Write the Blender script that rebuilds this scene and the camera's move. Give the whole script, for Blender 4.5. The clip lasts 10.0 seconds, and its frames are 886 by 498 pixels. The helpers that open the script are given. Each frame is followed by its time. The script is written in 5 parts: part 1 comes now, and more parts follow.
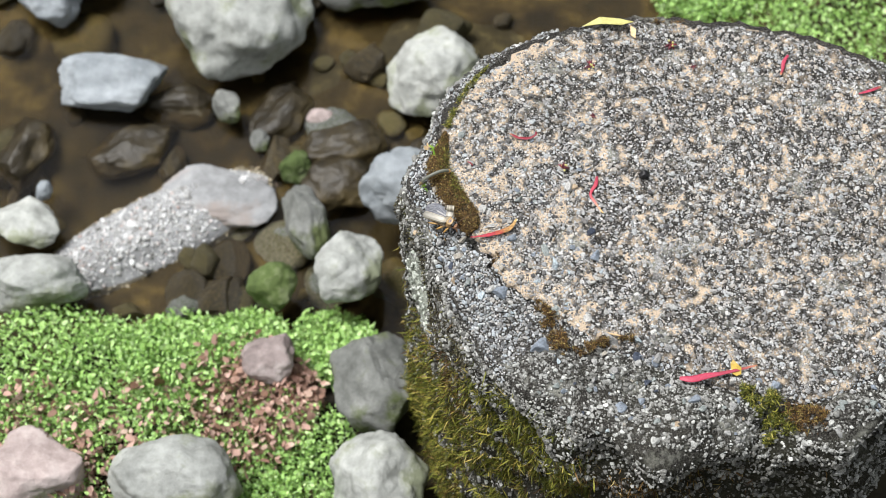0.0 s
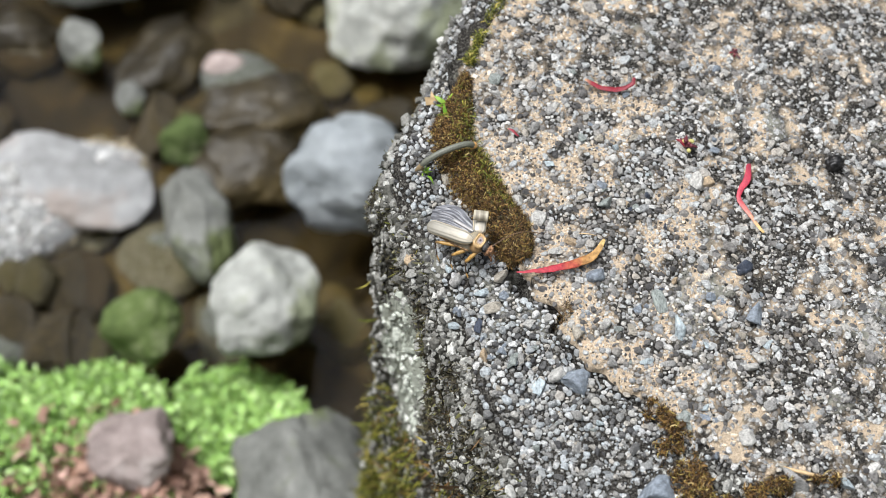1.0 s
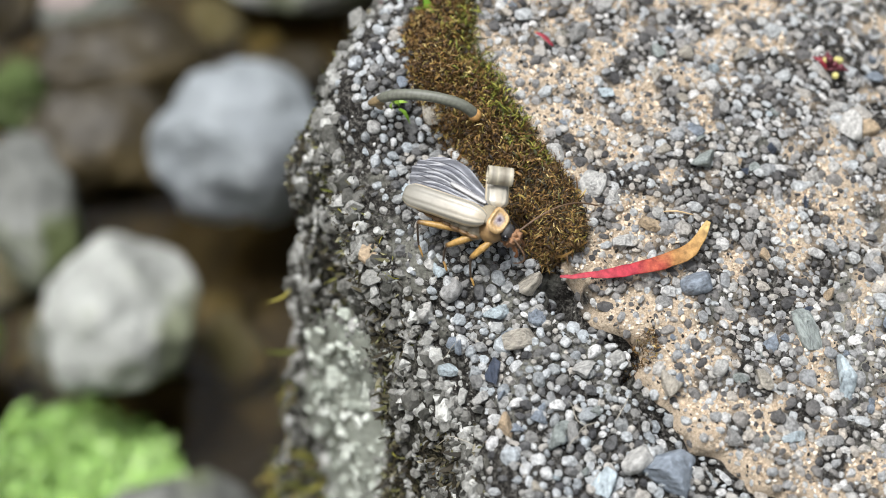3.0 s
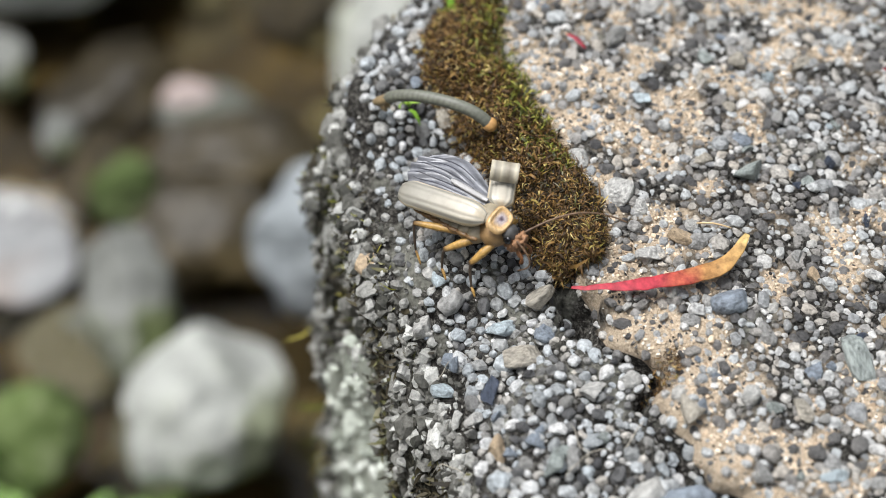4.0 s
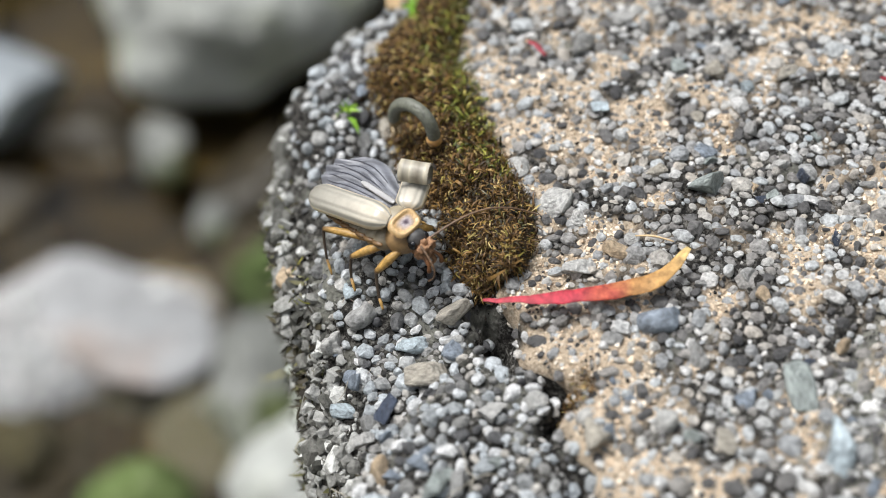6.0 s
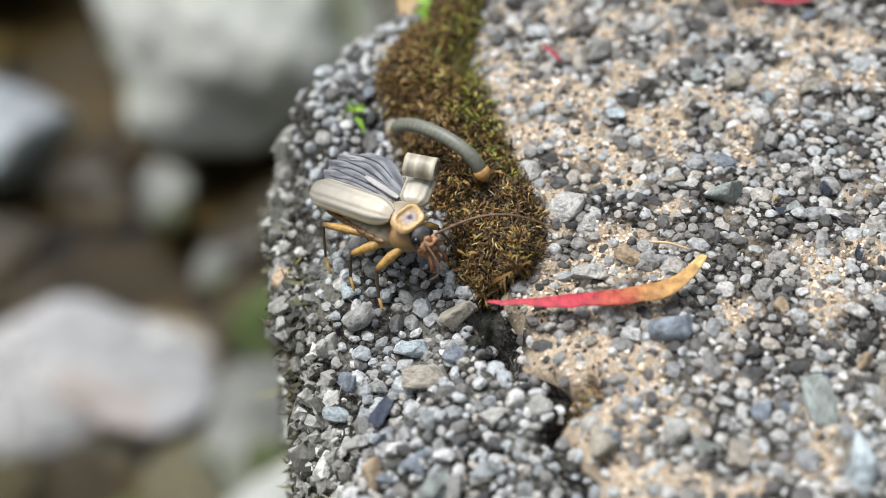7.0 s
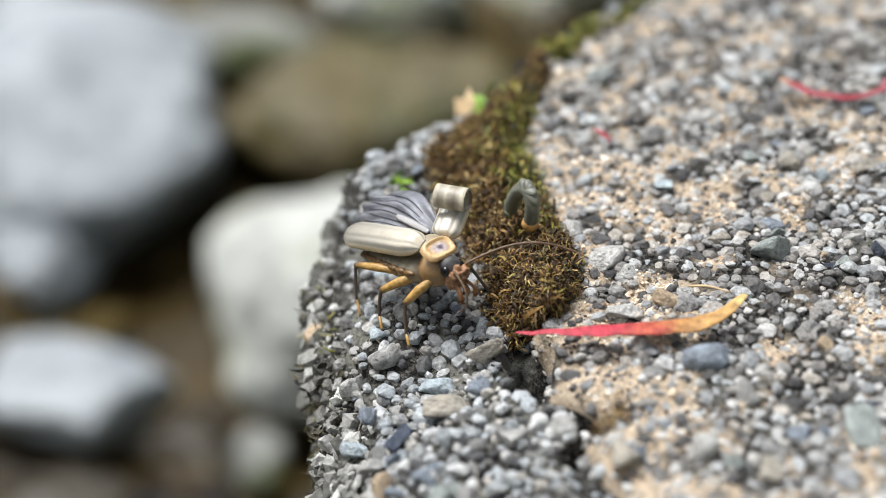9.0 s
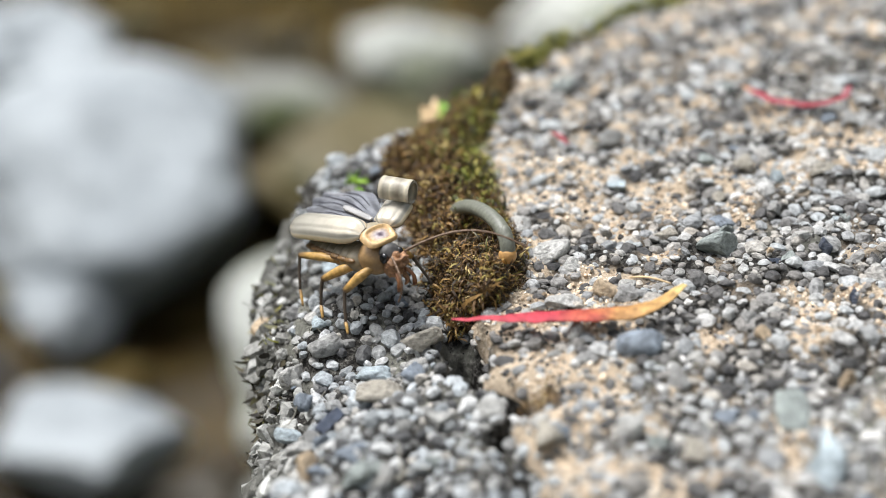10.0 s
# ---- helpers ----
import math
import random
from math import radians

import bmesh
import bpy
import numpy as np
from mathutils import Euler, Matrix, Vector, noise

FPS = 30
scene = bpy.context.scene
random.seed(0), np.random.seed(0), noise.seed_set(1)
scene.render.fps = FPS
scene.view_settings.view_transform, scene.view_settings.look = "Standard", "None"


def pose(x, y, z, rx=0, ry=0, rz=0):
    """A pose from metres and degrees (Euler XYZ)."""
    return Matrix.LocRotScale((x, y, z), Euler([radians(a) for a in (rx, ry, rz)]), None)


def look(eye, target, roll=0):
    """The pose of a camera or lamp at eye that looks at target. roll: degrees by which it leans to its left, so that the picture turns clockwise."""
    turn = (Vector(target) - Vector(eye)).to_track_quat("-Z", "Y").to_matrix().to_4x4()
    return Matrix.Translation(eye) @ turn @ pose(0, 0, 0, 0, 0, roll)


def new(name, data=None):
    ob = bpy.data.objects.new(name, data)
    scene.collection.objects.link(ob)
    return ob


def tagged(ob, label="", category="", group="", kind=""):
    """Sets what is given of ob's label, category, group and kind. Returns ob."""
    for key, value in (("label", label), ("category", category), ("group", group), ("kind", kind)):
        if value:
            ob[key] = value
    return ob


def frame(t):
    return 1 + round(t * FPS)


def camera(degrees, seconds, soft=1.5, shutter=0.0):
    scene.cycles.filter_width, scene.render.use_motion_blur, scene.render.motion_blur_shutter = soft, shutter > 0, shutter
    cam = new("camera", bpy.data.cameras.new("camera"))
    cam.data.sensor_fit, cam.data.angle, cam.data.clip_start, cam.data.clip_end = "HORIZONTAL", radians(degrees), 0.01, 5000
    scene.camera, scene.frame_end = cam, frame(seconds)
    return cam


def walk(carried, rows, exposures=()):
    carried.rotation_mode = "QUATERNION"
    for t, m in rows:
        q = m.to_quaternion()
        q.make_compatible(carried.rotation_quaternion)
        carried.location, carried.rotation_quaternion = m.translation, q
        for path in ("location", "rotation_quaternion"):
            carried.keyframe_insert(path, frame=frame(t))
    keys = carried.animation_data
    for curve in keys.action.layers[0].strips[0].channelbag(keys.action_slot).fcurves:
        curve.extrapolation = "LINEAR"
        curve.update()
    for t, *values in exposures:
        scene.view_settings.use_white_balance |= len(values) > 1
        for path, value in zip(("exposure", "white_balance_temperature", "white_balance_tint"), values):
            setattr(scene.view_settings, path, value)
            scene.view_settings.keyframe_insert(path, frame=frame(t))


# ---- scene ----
cam = camera(30.0, 10.0, soft=0.6)
walk(cam, [
    (0.0, look((-0.0257, -0.2269, 0.4059), (-0.0181, -0.1305, 0.2308), 1.27)),
    (0.5, look((-0.0414, -0.2316, 0.4159), (-0.0308, -0.1349, 0.2411), 2.97)),
    (0.7, look((-0.0462, -0.1582, 0.2968), (-0.0267, -0.0646, 0.1212), 9.65)),
    (1.0, look((-0.0363, -0.1121, 0.2133), (-0.0154, -0.0170, 0.0387), 9.73)),
    (1.5, look((-0.0327, -0.0766, 0.1554), (-0.0052, 0.0143, -0.0206), 13.65)),
    (2.0, look((-0.0341, -0.0631, 0.1266), (0.0008, 0.0258, -0.0491), 17.71)),
    (2.5, look((-0.0357, -0.0575, 0.1262), (0.0022, 0.0291, -0.0501), 19.52)),
    (2.7, look((-0.0385, -0.0588, 0.1247), (0.0007, 0.0293, -0.0505), 20.00)),
    (3.8, look((-0.0181, -0.0704, 0.1017), (-0.0007, 0.0431, -0.0621), 8.86)),
    (4.0, look((-0.0175, -0.0677, 0.1009), (-0.0048, 0.0470, -0.0625), 7.13)),
    (4.5, look((-0.0062, -0.0671, 0.0975), (-0.0065, 0.0511, -0.0638), 2.51)),
    (5.0, look((0.0032, -0.0648, 0.0959), (-0.0090, 0.0550, -0.0637), -2.01)),
    (5.5, look((0.0058, -0.0643, 0.0928), (-0.0137, 0.0571, -0.0649), -4.47)),
    (5.7, look((0.0075, -0.0657, 0.0910), (-0.0133, 0.0572, -0.0654), -4.74)),
    (6.8, look((0.0115, -0.0690, 0.0783), (-0.0163, 0.0660, -0.0666), -3.61)),
    (7.0, look((0.0095, -0.0688, 0.0795), (-0.0149, 0.0656, -0.0666), -2.54)),
    (7.5, look((0.0116, -0.0787, 0.0715), (-0.0176, 0.0668, -0.0625), -2.43)),
    (8.0, look((0.0159, -0.0819, 0.0650), (-0.0192, 0.0696, -0.0607), -3.07)),
    (8.5, look((0.0144, -0.0842, 0.0602), (-0.0247, 0.0729, -0.0572), -3.13)),
    (9.0, look((0.0172, -0.0798, 0.0604), (-0.0268, 0.0814, -0.0496), -3.47)),
    (9.5, look((0.0185, -0.0803, 0.0591), (-0.0294, 0.0833, -0.0455), -3.38)),
    (10.0, look((0.0243, -0.0809, 0.0548), (-0.0265, 0.0840, -0.0463), -3.56)),
], [(0.0, 0.96), (1.5, 0.96), (2.5, 0.98), (4.5, 0.98), (7.0, 1.05), (8.5, 1.12), (10.0, 1.30)])

# the lens is kept sharp on the beetle
focus = new("focus_point")
focus.location = (-0.003, 0.004, 0.0)
cam.data.dof.use_dof = True
cam.data.dof.focus_object = focus
cam.data.dof.aperture_fstop = 20.0

# ---- world and light ----
world = bpy.data.worlds.new("world")
scene.world = world
world.use_nodes = True
wn, wl = world.node_tree.nodes, world.node_tree.links
sky = wn.new("ShaderNodeTexSky")
sky.sky_type = "NISHITA"
sky.sun_disc = False
sky.sun_elevation = radians(62)
sky.sun_rotation = radians(-85)
sky.air_density, sky.dust_density = 1.0, 3.0
cloud = wn.new("ShaderNodeHueSaturation")
cloud.inputs["Saturation"].default_value = 0.35
wl.new(sky.outputs[0], cloud.inputs["Color"])
wl.new(cloud.outputs[0], wn["Background"].inputs[0])
wn["Background"].inputs[1].default_value = 0.095
sun_data = bpy.data.lights.new("sun", "SUN")
sun_data.energy, sun_data.angle, sun_data.color = 2.1, radians(22), (0.98, 0.99, 1.0)
sun = new("sun", sun_data)
sun.matrix_world = look((-1.6, 0.9, 4.2), (0, 0, 0))


# ---- materials ----
def material(name, rough=0.8, metal=0.0):
    m = bpy.data.materials.new(name)
    m.use_nodes = True
    b = m.node_tree.nodes["Principled BSDF"]
    b.inputs["Roughness"].default_value, b.inputs["Metallic"].default_value = rough, metal
    b.inputs["Specular IOR Level"].default_value = 0.2 if rough > 0.6 else 0.5
    return m, m.node_tree.nodes, m.node_tree.links, b


def ramp(nodes, stops):
    r = nodes.new("ShaderNodeValToRGB")
    e = r.color_ramp.elements
    while len(e) < len(stops):
        e.new(0.5)
    for k, (at, col) in enumerate(stops):
        e[k].position, e[k].color = at, (*col, 1)
    return r


def noise_node(nodes, links, coords, scale, detail=4, rough=0.6):
    n = nodes.new("ShaderNodeTexNoise")
    n.inputs["Scale"].default_value, n.inputs["Detail"].default_value, n.inputs["Roughness"].default_value = scale, detail, rough
    links.new(coords, n.inputs["Vector"])
    return n


def mixed(nodes, links, a, b, fac, mode="MIX"):
    n = nodes.new("ShaderNodeMix")
    n.data_type, n.blend_type = "RGBA", mode
    for sock, v in ((n.inputs["Factor"], fac), (n.inputs["A"], a), (n.inputs["B"], b)):
        if isinstance(v, (int, float)):
            sock.default_value = v
        elif isinstance(v, tuple):
            sock.default_value = (*v, 1)
        else:
            links.new(v, sock)
    return n.outputs["Result"]


def bumped(nodes, links, bsdf, height, strength, distance):
    n = nodes.new("ShaderNodeBump")
    n.inputs["Strength"].default_value, n.inputs["Distance"].default_value = strength, distance
    links.new(height, n.inputs["Height"])
    links.new(n.outputs[0], bsdf.inputs["Normal"])


def surface(name, stops, scale, fine, rough=0.8, bump=0.4, depth=0.001, spots=None, spot_scale=20, random_shift=0.0):
    """A two-scale mottled surface in real-world size."""
    m, n, l, b = material(name, rough)
    co = n.new("ShaderNodeTexCoord").outputs["Object"]
    big, small = noise_node(n, l, co, scale, 5), noise_node(n, l, co, fine, 6, 0.7)
    r = ramp(n, stops)
    add = n.new("ShaderNodeMath")
    add.operation = "MULTIPLY_ADD"
    l.new(small.outputs[0], add.inputs[0])
    add.inputs[1].default_value = 0.55
    sub = n.new("ShaderNodeMath")
    sub.operation = "MULTIPLY_ADD"
    l.new(big.outputs[0], sub.inputs[0])
    sub.inputs[1].default_value, sub.inputs[2].default_value = 0.9, -0.22
    l.new(sub.outputs[0], add.inputs[2])
    l.new(add.outputs[0], r.inputs[0])
    col = r.outputs[0]
    if spots:
        sp = noise_node(n, l, co, spot_scale, 6, 0.65)
        fr = ramp(n, [(0.5, (0, 0, 0)), (0.6, (1, 1, 1))])
        l.new(sp.outputs[0], fr.inputs[0])
        col = mixed(n, l, col, spots, fr.outputs[0])
    if random_shift:
        info = n.new("ShaderNodeObjectInfo")
        rr = ramp(n, [(0, (1 - random_shift,) * 3), (1, (1 + random_shift, 1 + random_shift * 0.95, 1 + random_shift * 0.9))])
        l.new(info.outputs["Random"], rr.inputs[0])
        col = mixed(n, l, col, rr.outputs[0], 1.0, "MULTIPLY")
    l.new(col, b.inputs["Base Color"])
    bumped(n, l, b, small.outputs[0], bump, depth)
    return m


def island_material(name, stops, rough=0.7, fine=900.0, vary=0.35, spec=0.3, bump=0.0, translucent=0.0):
    """Every loose piece of the mesh takes a colour of its own from the stops."""
    m, n, l, b = material(name, rough)
    geo = n.new("ShaderNodeNewGeometry")
    r = ramp(n, stops)
    l.new(geo.outputs["Random Per Island"], r.inputs[0])
    co = n.new("ShaderNodeTexCoord").outputs["Object"]
    nz = noise_node(n, l, co, fine, 5, 0.7)
    v = ramp(n, [(0.3, (1 - vary,) * 3), (0.7, (1 + vary,) * 3)])
    l.new(nz.outputs[0], v.inputs[0])
    l.new(mixed(n, l, r.outputs[0], v.outputs[0], 1.0, "MULTIPLY"), b.inputs["Base Color"])
    b.inputs["Specular IOR Level"].default_value = spec
    if translucent:
        b.inputs["Subsurface Weight"].default_value = translucent
        b.inputs["Subsurface Radius"].default_value = (0.001, 0.001, 0.0004)
    if bump:
        bumped(n, l, b, nz.outputs[0], bump, 0.0003)
    return m


def mortar_material():
    m, n, l, b = material("weathered_mortar", 0.92)
    co = n.new("ShaderNodeTexCoord").outputs["Object"]
    at = n.new("ShaderNodeAttribute")
    at.attribute_name = "sand"
    fine, mid, grit = noise_node(n, l, co, 2600, 5, 0.75), noise_node(n, l, co, 420, 5, 0.6), noise_node(n, l, co, 7000, 3, 0.6)
    # Dark stained mortar, deepened to stand for shade in gaps between grains.
    dark = ramp(n, [(0.36, (0.007, 0.0065, 0.006)), (0.5, (0.045, 0.041, 0.036)), (0.66, (0.24, 0.23, 0.205))])
    l.new(fine.outputs[0], dark.inputs[0])
    tan = ramp(n, [(0.25, (0.38, 0.28, 0.19)), (0.5, (0.69, 0.55, 0.395)), (0.75, (0.85, 0.75, 0.61))])
    l.new(grit.outputs[0], tan.inputs[0])
    add = n.new("ShaderNodeMath")
    add.operation = "MULTIPLY_ADD"
    l.new(mid.outputs[0], add.inputs[0])
    add.inputs[1].default_value = 0.8
    l.new(at.outputs["Fac"], add.inputs[2])
    fr = ramp(n, [(0.70, (0, 0, 0)), (0.85, (0.35, 0.35, 0.35)), (1.0, (1, 1, 1))])
    l.new(add.outputs[0], fr.inputs[0])
    pale = noise_node(n, l, co, 55, 6, 0.7)
    pf = ramp(n, [(0.56, (0, 0, 0)), (0.66, (0.75, 0.75, 0.75))])
    l.new(pale.outputs[0], pf.inputs[0])
    lichen = mixed(n, l, dark.outputs[0], (0.46, 0.46, 0.39), pf.outputs[0])
    al = n.new("ShaderNodeAttribute")
    al.attribute_name = "algae"
    am = n.new("ShaderNodeMath")
    am.operation = "MULTIPLY_ADD"
    l.new(mid.outputs[0], am.inputs[0])
    am.inputs[1].default_value = 0.9
    l.new(al.outputs["Fac"], am.inputs[2])
    ar = ramp(n, [(0.55, (0, 0, 0)), (0.95, (0.85, 0.85, 0.85))])
    l.new(am.outputs[0], ar.inputs[0])
    green = ramp(n, [(0.3, (0.010, 0.010, 0.006)), (0.55, (0.032, 0.032, 0.018)), (0.75, (0.10, 0.095, 0.055))])
    l.new(fine.outputs[0], green.inputs[0])
    stained = mixed(n, l, mixed(n, l, lichen, tan.outputs[0], fr.outputs[0]), green.outputs[0], ar.outputs[0])
    wh = n.new("ShaderNodeAttribute")
    wh.attribute_name = "lichen"
    wm = n.new("ShaderNodeMath")
    wm.operation = "MULTIPLY_ADD"
    l.new(mid.outputs[0], wm.inputs[0])
    wm.inputs[1].default_value = 1.0
    l.new(wh.outputs["Fac"], wm.inputs[2])
    wr = ramp(n, [(0.9, (0, 0, 0)), (1.4, (0.75, 0.75, 0.75))])
    l.new(wm.outputs[0], wr.inputs[0])
    l.new(mixed(n, l, stained, (0.52, 0.55, 0.47), wr.outputs[0]), b.inputs["Base Color"])
    bumped(n, l, b, fine.outputs[0], 1.0, 0.0007)
    return m


def water_material():
    m, n, l, b = material("shallow_brown_water", 0.06)
    co = n.new("ShaderNodeTexCoord").outputs["Object"]
    nz = noise_node(n, l, co, 22, 3, 0.5)
    bumped(n, l, b, nz.outputs[0], 0.35, 0.004)
    b.inputs["Base Color"].default_value = (0.6, 0.48, 0.28, 1)
    b.inputs["Transmission Weight"].default_value = 1.0
    b.inputs["IOR"].default_value = 1.33
    return m


MORTAR = mortar_material()
GRAIN = island_material("sand_grains", [(0.0, (0.05, 0.05, 0.053)), (0.14, (0.14, 0.14, 0.138)), (0.3, (0.26, 0.255, 0.24)), (0.45, (0.29, 0.315, 0.33)), (0.6, (0.42, 0.39, 0.345)),
                                        (0.75, (0.40, 0.435, 0.455)), (0.94, (0.53, 0.535, 0.53)), (1.0, (0.66, 0.655, 0.64))], 0.38, 2600, 0.6, 0.45, bump=1.0)
PLATE_GRAIN = island_material("warm_sand_grains", [(0.0, (0.05, 0.049, 0.05)), (0.14, (0.14, 0.135, 0.13)), (0.32, (0.27, 0.255, 0.235)), (0.48, (0.30, 0.31, 0.315)), (0.62, (0.45, 0.405, 0.345)),
                                                    (0.78, (0.41, 0.43, 0.435)), (0.94, (0.53, 0.52, 0.50)), (1.0, (0.66, 0.645, 0.615))], 0.4, 2600, 0.6, 0.4, bump=1.0)
DARK_GRAIN = island_material("algae_dark_sand_grains", [(0.0, (0.05, 0.05, 0.042)), (0.25, (0.16, 0.157, 0.14)), (0.55, (0.29, 0.287, 0.265)), (0.85, (0.42, 0.42, 0.395)), (1.0, (0.66, 0.66, 0.62))], 0.55, 2600, 0.5, bump=1.0)
LICHEN_GRAIN = island_material("pale_lichen_crust", [(0.0, (0.16, 0.17, 0.14)), (0.3, (0.40, 0.43, 0.37)), (0.7, (0.56, 0.59, 0.52)), (1.0, (0.72, 0.74, 0.68))], 0.85, 1500, 0.5, bump=1.0)
# Coloured darker than the larger grains, so the gaps between those look shaded.
GAP_GRAIN = island_material("gap_shade_sand_grains", [(0.0, (0.015, 0.014, 0.013)), (0.4, (0.05, 0.047, 0.043)), (0.7, (0.14, 0.132, 0.12)), (0.9, (0.29, 0.28, 0.26)), (1.0, (0.60, 0.585, 0.55))], 0.6, 2600, 0.4)
TAN_GRAIN = island_material("ochre_crumbs", [(0.0, (0.36, 0.265, 0.18)), (0.4, (0.61, 0.48, 0.345)), (0.8, (0.75, 0.63, 0.48)), (1.0, (0.84, 0.78, 0.68))], 0.85, 2500, 0.3)
ROCK = surface("pale_river_rock", [(0.25, (0.16, 0.164, 0.15)), (0.5, (0.41, 0.42, 0.39)), (0.75, (0.66, 0.665, 0.635))], 28, 160, 0.75, 0.5, 0.002, (0.25, 0.27, 0.18), 30, 0.15)
BLUE_ROCK = surface("bluish_river_rock", [(0.25, (0.14, 0.158, 0.17)), (0.5, (0.30, 0.325, 0.34)), (0.75, (0.46, 0.49, 0.51))], 24, 140, 0.7, 0.4, 0.002, None, 30, 0.1)
DARK_ROCK = surface("wet_brown_rock", [(0.25, (0.008, 0.006, 0.003)), (0.5, (0.034, 0.025, 0.010)), (0.75, (0.11, 0.082, 0.033))], 20, 120, 0.5, 0.5, 0.002, None, 30, 0.3)
OLIVE_ROCK = surface("olive_brown_rock", [(0.25, (0.022, 0.016, 0.005)), (0.5, (0.085, 0.066, 0.022)), (0.75, (0.20, 0.16, 0.062))], 30, 160, 0.6, 0.5, 0.002, (0.05, 0.05, 0.015), 40, 0.35)
GREY_ROCK = surface("weathered_grey_rock", [(0.25, (0.07, 0.072, 0.065)), (0.5, (0.19, 0.195, 0.18)), (0.75, (0.40, 0.40, 0.38))], 26, 150, 0.8, 0.6, 0.002, (0.1, 0.12, 0.05), 30, 0.2)
GREEN_ROCK = surface("mossy_rock", [(0.25, (0.04, 0.06, 0.02)), (0.5, (0.10, 0.14, 0.045)), (0.75, (0.24, 0.27, 0.15))], 60, 300, 0.85, 0.7, 0.002, None, 30, 0.2)
PINK_ROCK = surface("pinkish_grey_rock", [(0.25, (0.18, 0.14, 0.13)), (0.5, (0.40, 0.33, 0.31)), (0.75, (0.62, 0.55, 0.52))], 40, 200, 0.8, 0.5, 0.002, None, 30, 0.2)
BED = surface("brown_stream_bed", [(0.25, (0.012, 0.010, 0.005)), (0.5, (0.044, 0.034, 0.014)), (0.75, (0.17, 0.132, 0.050))], 26, 90, 0.7, 0.6, 0.004, (0.02, 0.016, 0.01), 14)
GRAVEL = island_material("pale_gravel", [(0.0, (0.22, 0.215, 0.2)), (0.3, (0.42, 0.415, 0.40)), (0.6, (0.56, 0.56, 0.545)), (0.9, (0.7, 0.7, 0.69)), (1.0, (0.48, 0.33, 0.28))], 0.6, 300, 0.25)
SANDBAR = surface("pale_sandy_gravel", [(0.25, (0.155, 0.155, 0.152)), (0.5, (0.30, 0.302, 0.302)), (0.75, (0.44, 0.444, 0.446))], 40, 260, 0.85, 0.5, 0.001, (0.33, 0.285, 0.26), 22)
# Dark green for the unseen ring that holds back low sky light.
SKY_BLOCK = surface("dark_green_sky_block", [(0.25, (0.012, 0.018, 0.008)), (0.5, (0.035, 0.05, 0.02)), (0.75, (0.08, 0.11, 0.045))], 0.8, 5, 0.9, 0.5, 0.1)
WATER = water_material()
LEAF = island_material("green_leaves", [(0.0, (0.20, 0.33, 0.08)), (0.4, (0.31, 0.51, 0.14)), (0.75, (0.42, 0.64, 0.21)), (1.0, (0.55, 0.72, 0.34))], 0.6, 200, 0.15, 0.3, translucent=0.3)
LITTER = island_material("fallen_pink_brown_leaves", [(0.0, (0.2, 0.11, 0.07)), (0.4, (0.4, 0.25, 0.19)), (0.75, (0.52, 0.33, 0.27)), (1.0, (0.6, 0.45, 0.35))], 0.7, 200, 0.2, 0.3)
MOSS_BROWN = island_material("brown_olive_moss", [(0.0, (0.012, 0.007, 0.003)), (0.36, (0.060, 0.032, 0.011)), (0.62, (0.15, 0.080, 0.025)), (0.83, (0.29, 0.170, 0.050)), (0.94, (0.24, 0.20, 0.042)), (1.0, (0.60, 0.45, 0.20))], 0.6, 900, 0.3, 0.35)
MOSS_GREEN = island_material("yellow_green_moss", [(0.0, (0.018, 0.020, 0.005)), (0.35, (0.07, 0.082, 0.012)), (0.7, (0.19, 0.20, 0.028)), (0.88, (0.33, 0.31, 0.05)), (1.0, (0.46, 0.36, 0.10))], 0.55, 900, 0.3, 0.35)


# ---- mesh helpers ----
def mesh_object(name, verts, faces, mat, smooth=True, parent=None):
    me = bpy.data.meshes.new(name)
    me.from_pydata([tuple(v) for v in verts], [], [tuple(f) for f in faces])
    me.materials.append(mat)
    me.update()
    if smooth:
        me.shade_smooth()
    ob = new(name, me)
    if parent:
        ob.parent = parent
    return ob


def batch_object(name, verts, tris, mat, smooth=False, parent=None):
    """A mesh from large arrays of corners and triangles."""
    verts, tris = np.asarray(verts, np.float32), np.asarray(tris, np.int32)
    me = bpy.data.meshes.new(name)
    me.vertices.add(len(verts))
    me.vertices.foreach_set("co", verts.ravel())
    me.loops.add(tris.size)
    me.loops.foreach_set("vertex_index", tris.ravel())
    me.polygons.add(len(tris))
    me.polygons.foreach_set("loop_start", np.arange(0, tris.size, 3, dtype=np.int32))
    me.polygons.foreach_set("use_smooth", np.full(len(tris), smooth))
    me.materials.append(mat)
    me.update(calc_edges=True)
    ob = new(name, me)
    if parent:
        ob.parent = parent
    return ob


def ico(level):
    bm = bmesh.new()
    bmesh.ops.create_icosphere(bm, subdivisions=level, radius=1.0)
    v = np.array([p.co[:] for p in bm.verts])
    f = np.array([[p.index for p in q.verts] for q in bm.faces])
    bm.free()
    return v, f


def pebble_shapes(level, count, seed, cuts=6, rough=0.1):
    """Angular pebbles: balls with flats cut off them."""
    rng = np.random.default_rng(seed)
    base, f = ico(level)
    out = []
    for _ in range(count):
        v = base.copy()
        for _ in range(cuts):
            d = rng.normal(size=3)
            d /= np.linalg.norm(d)
            over = np.maximum(v @ d - rng.uniform(0.35, 0.78), 0)
            v = v - over[:, None] * d
        v *= 1 + rng.normal(0, rough, (len(v), 1))
        v *= rng.uniform(0.65, 1.25, 3)
        out.append(v)
    return out, f


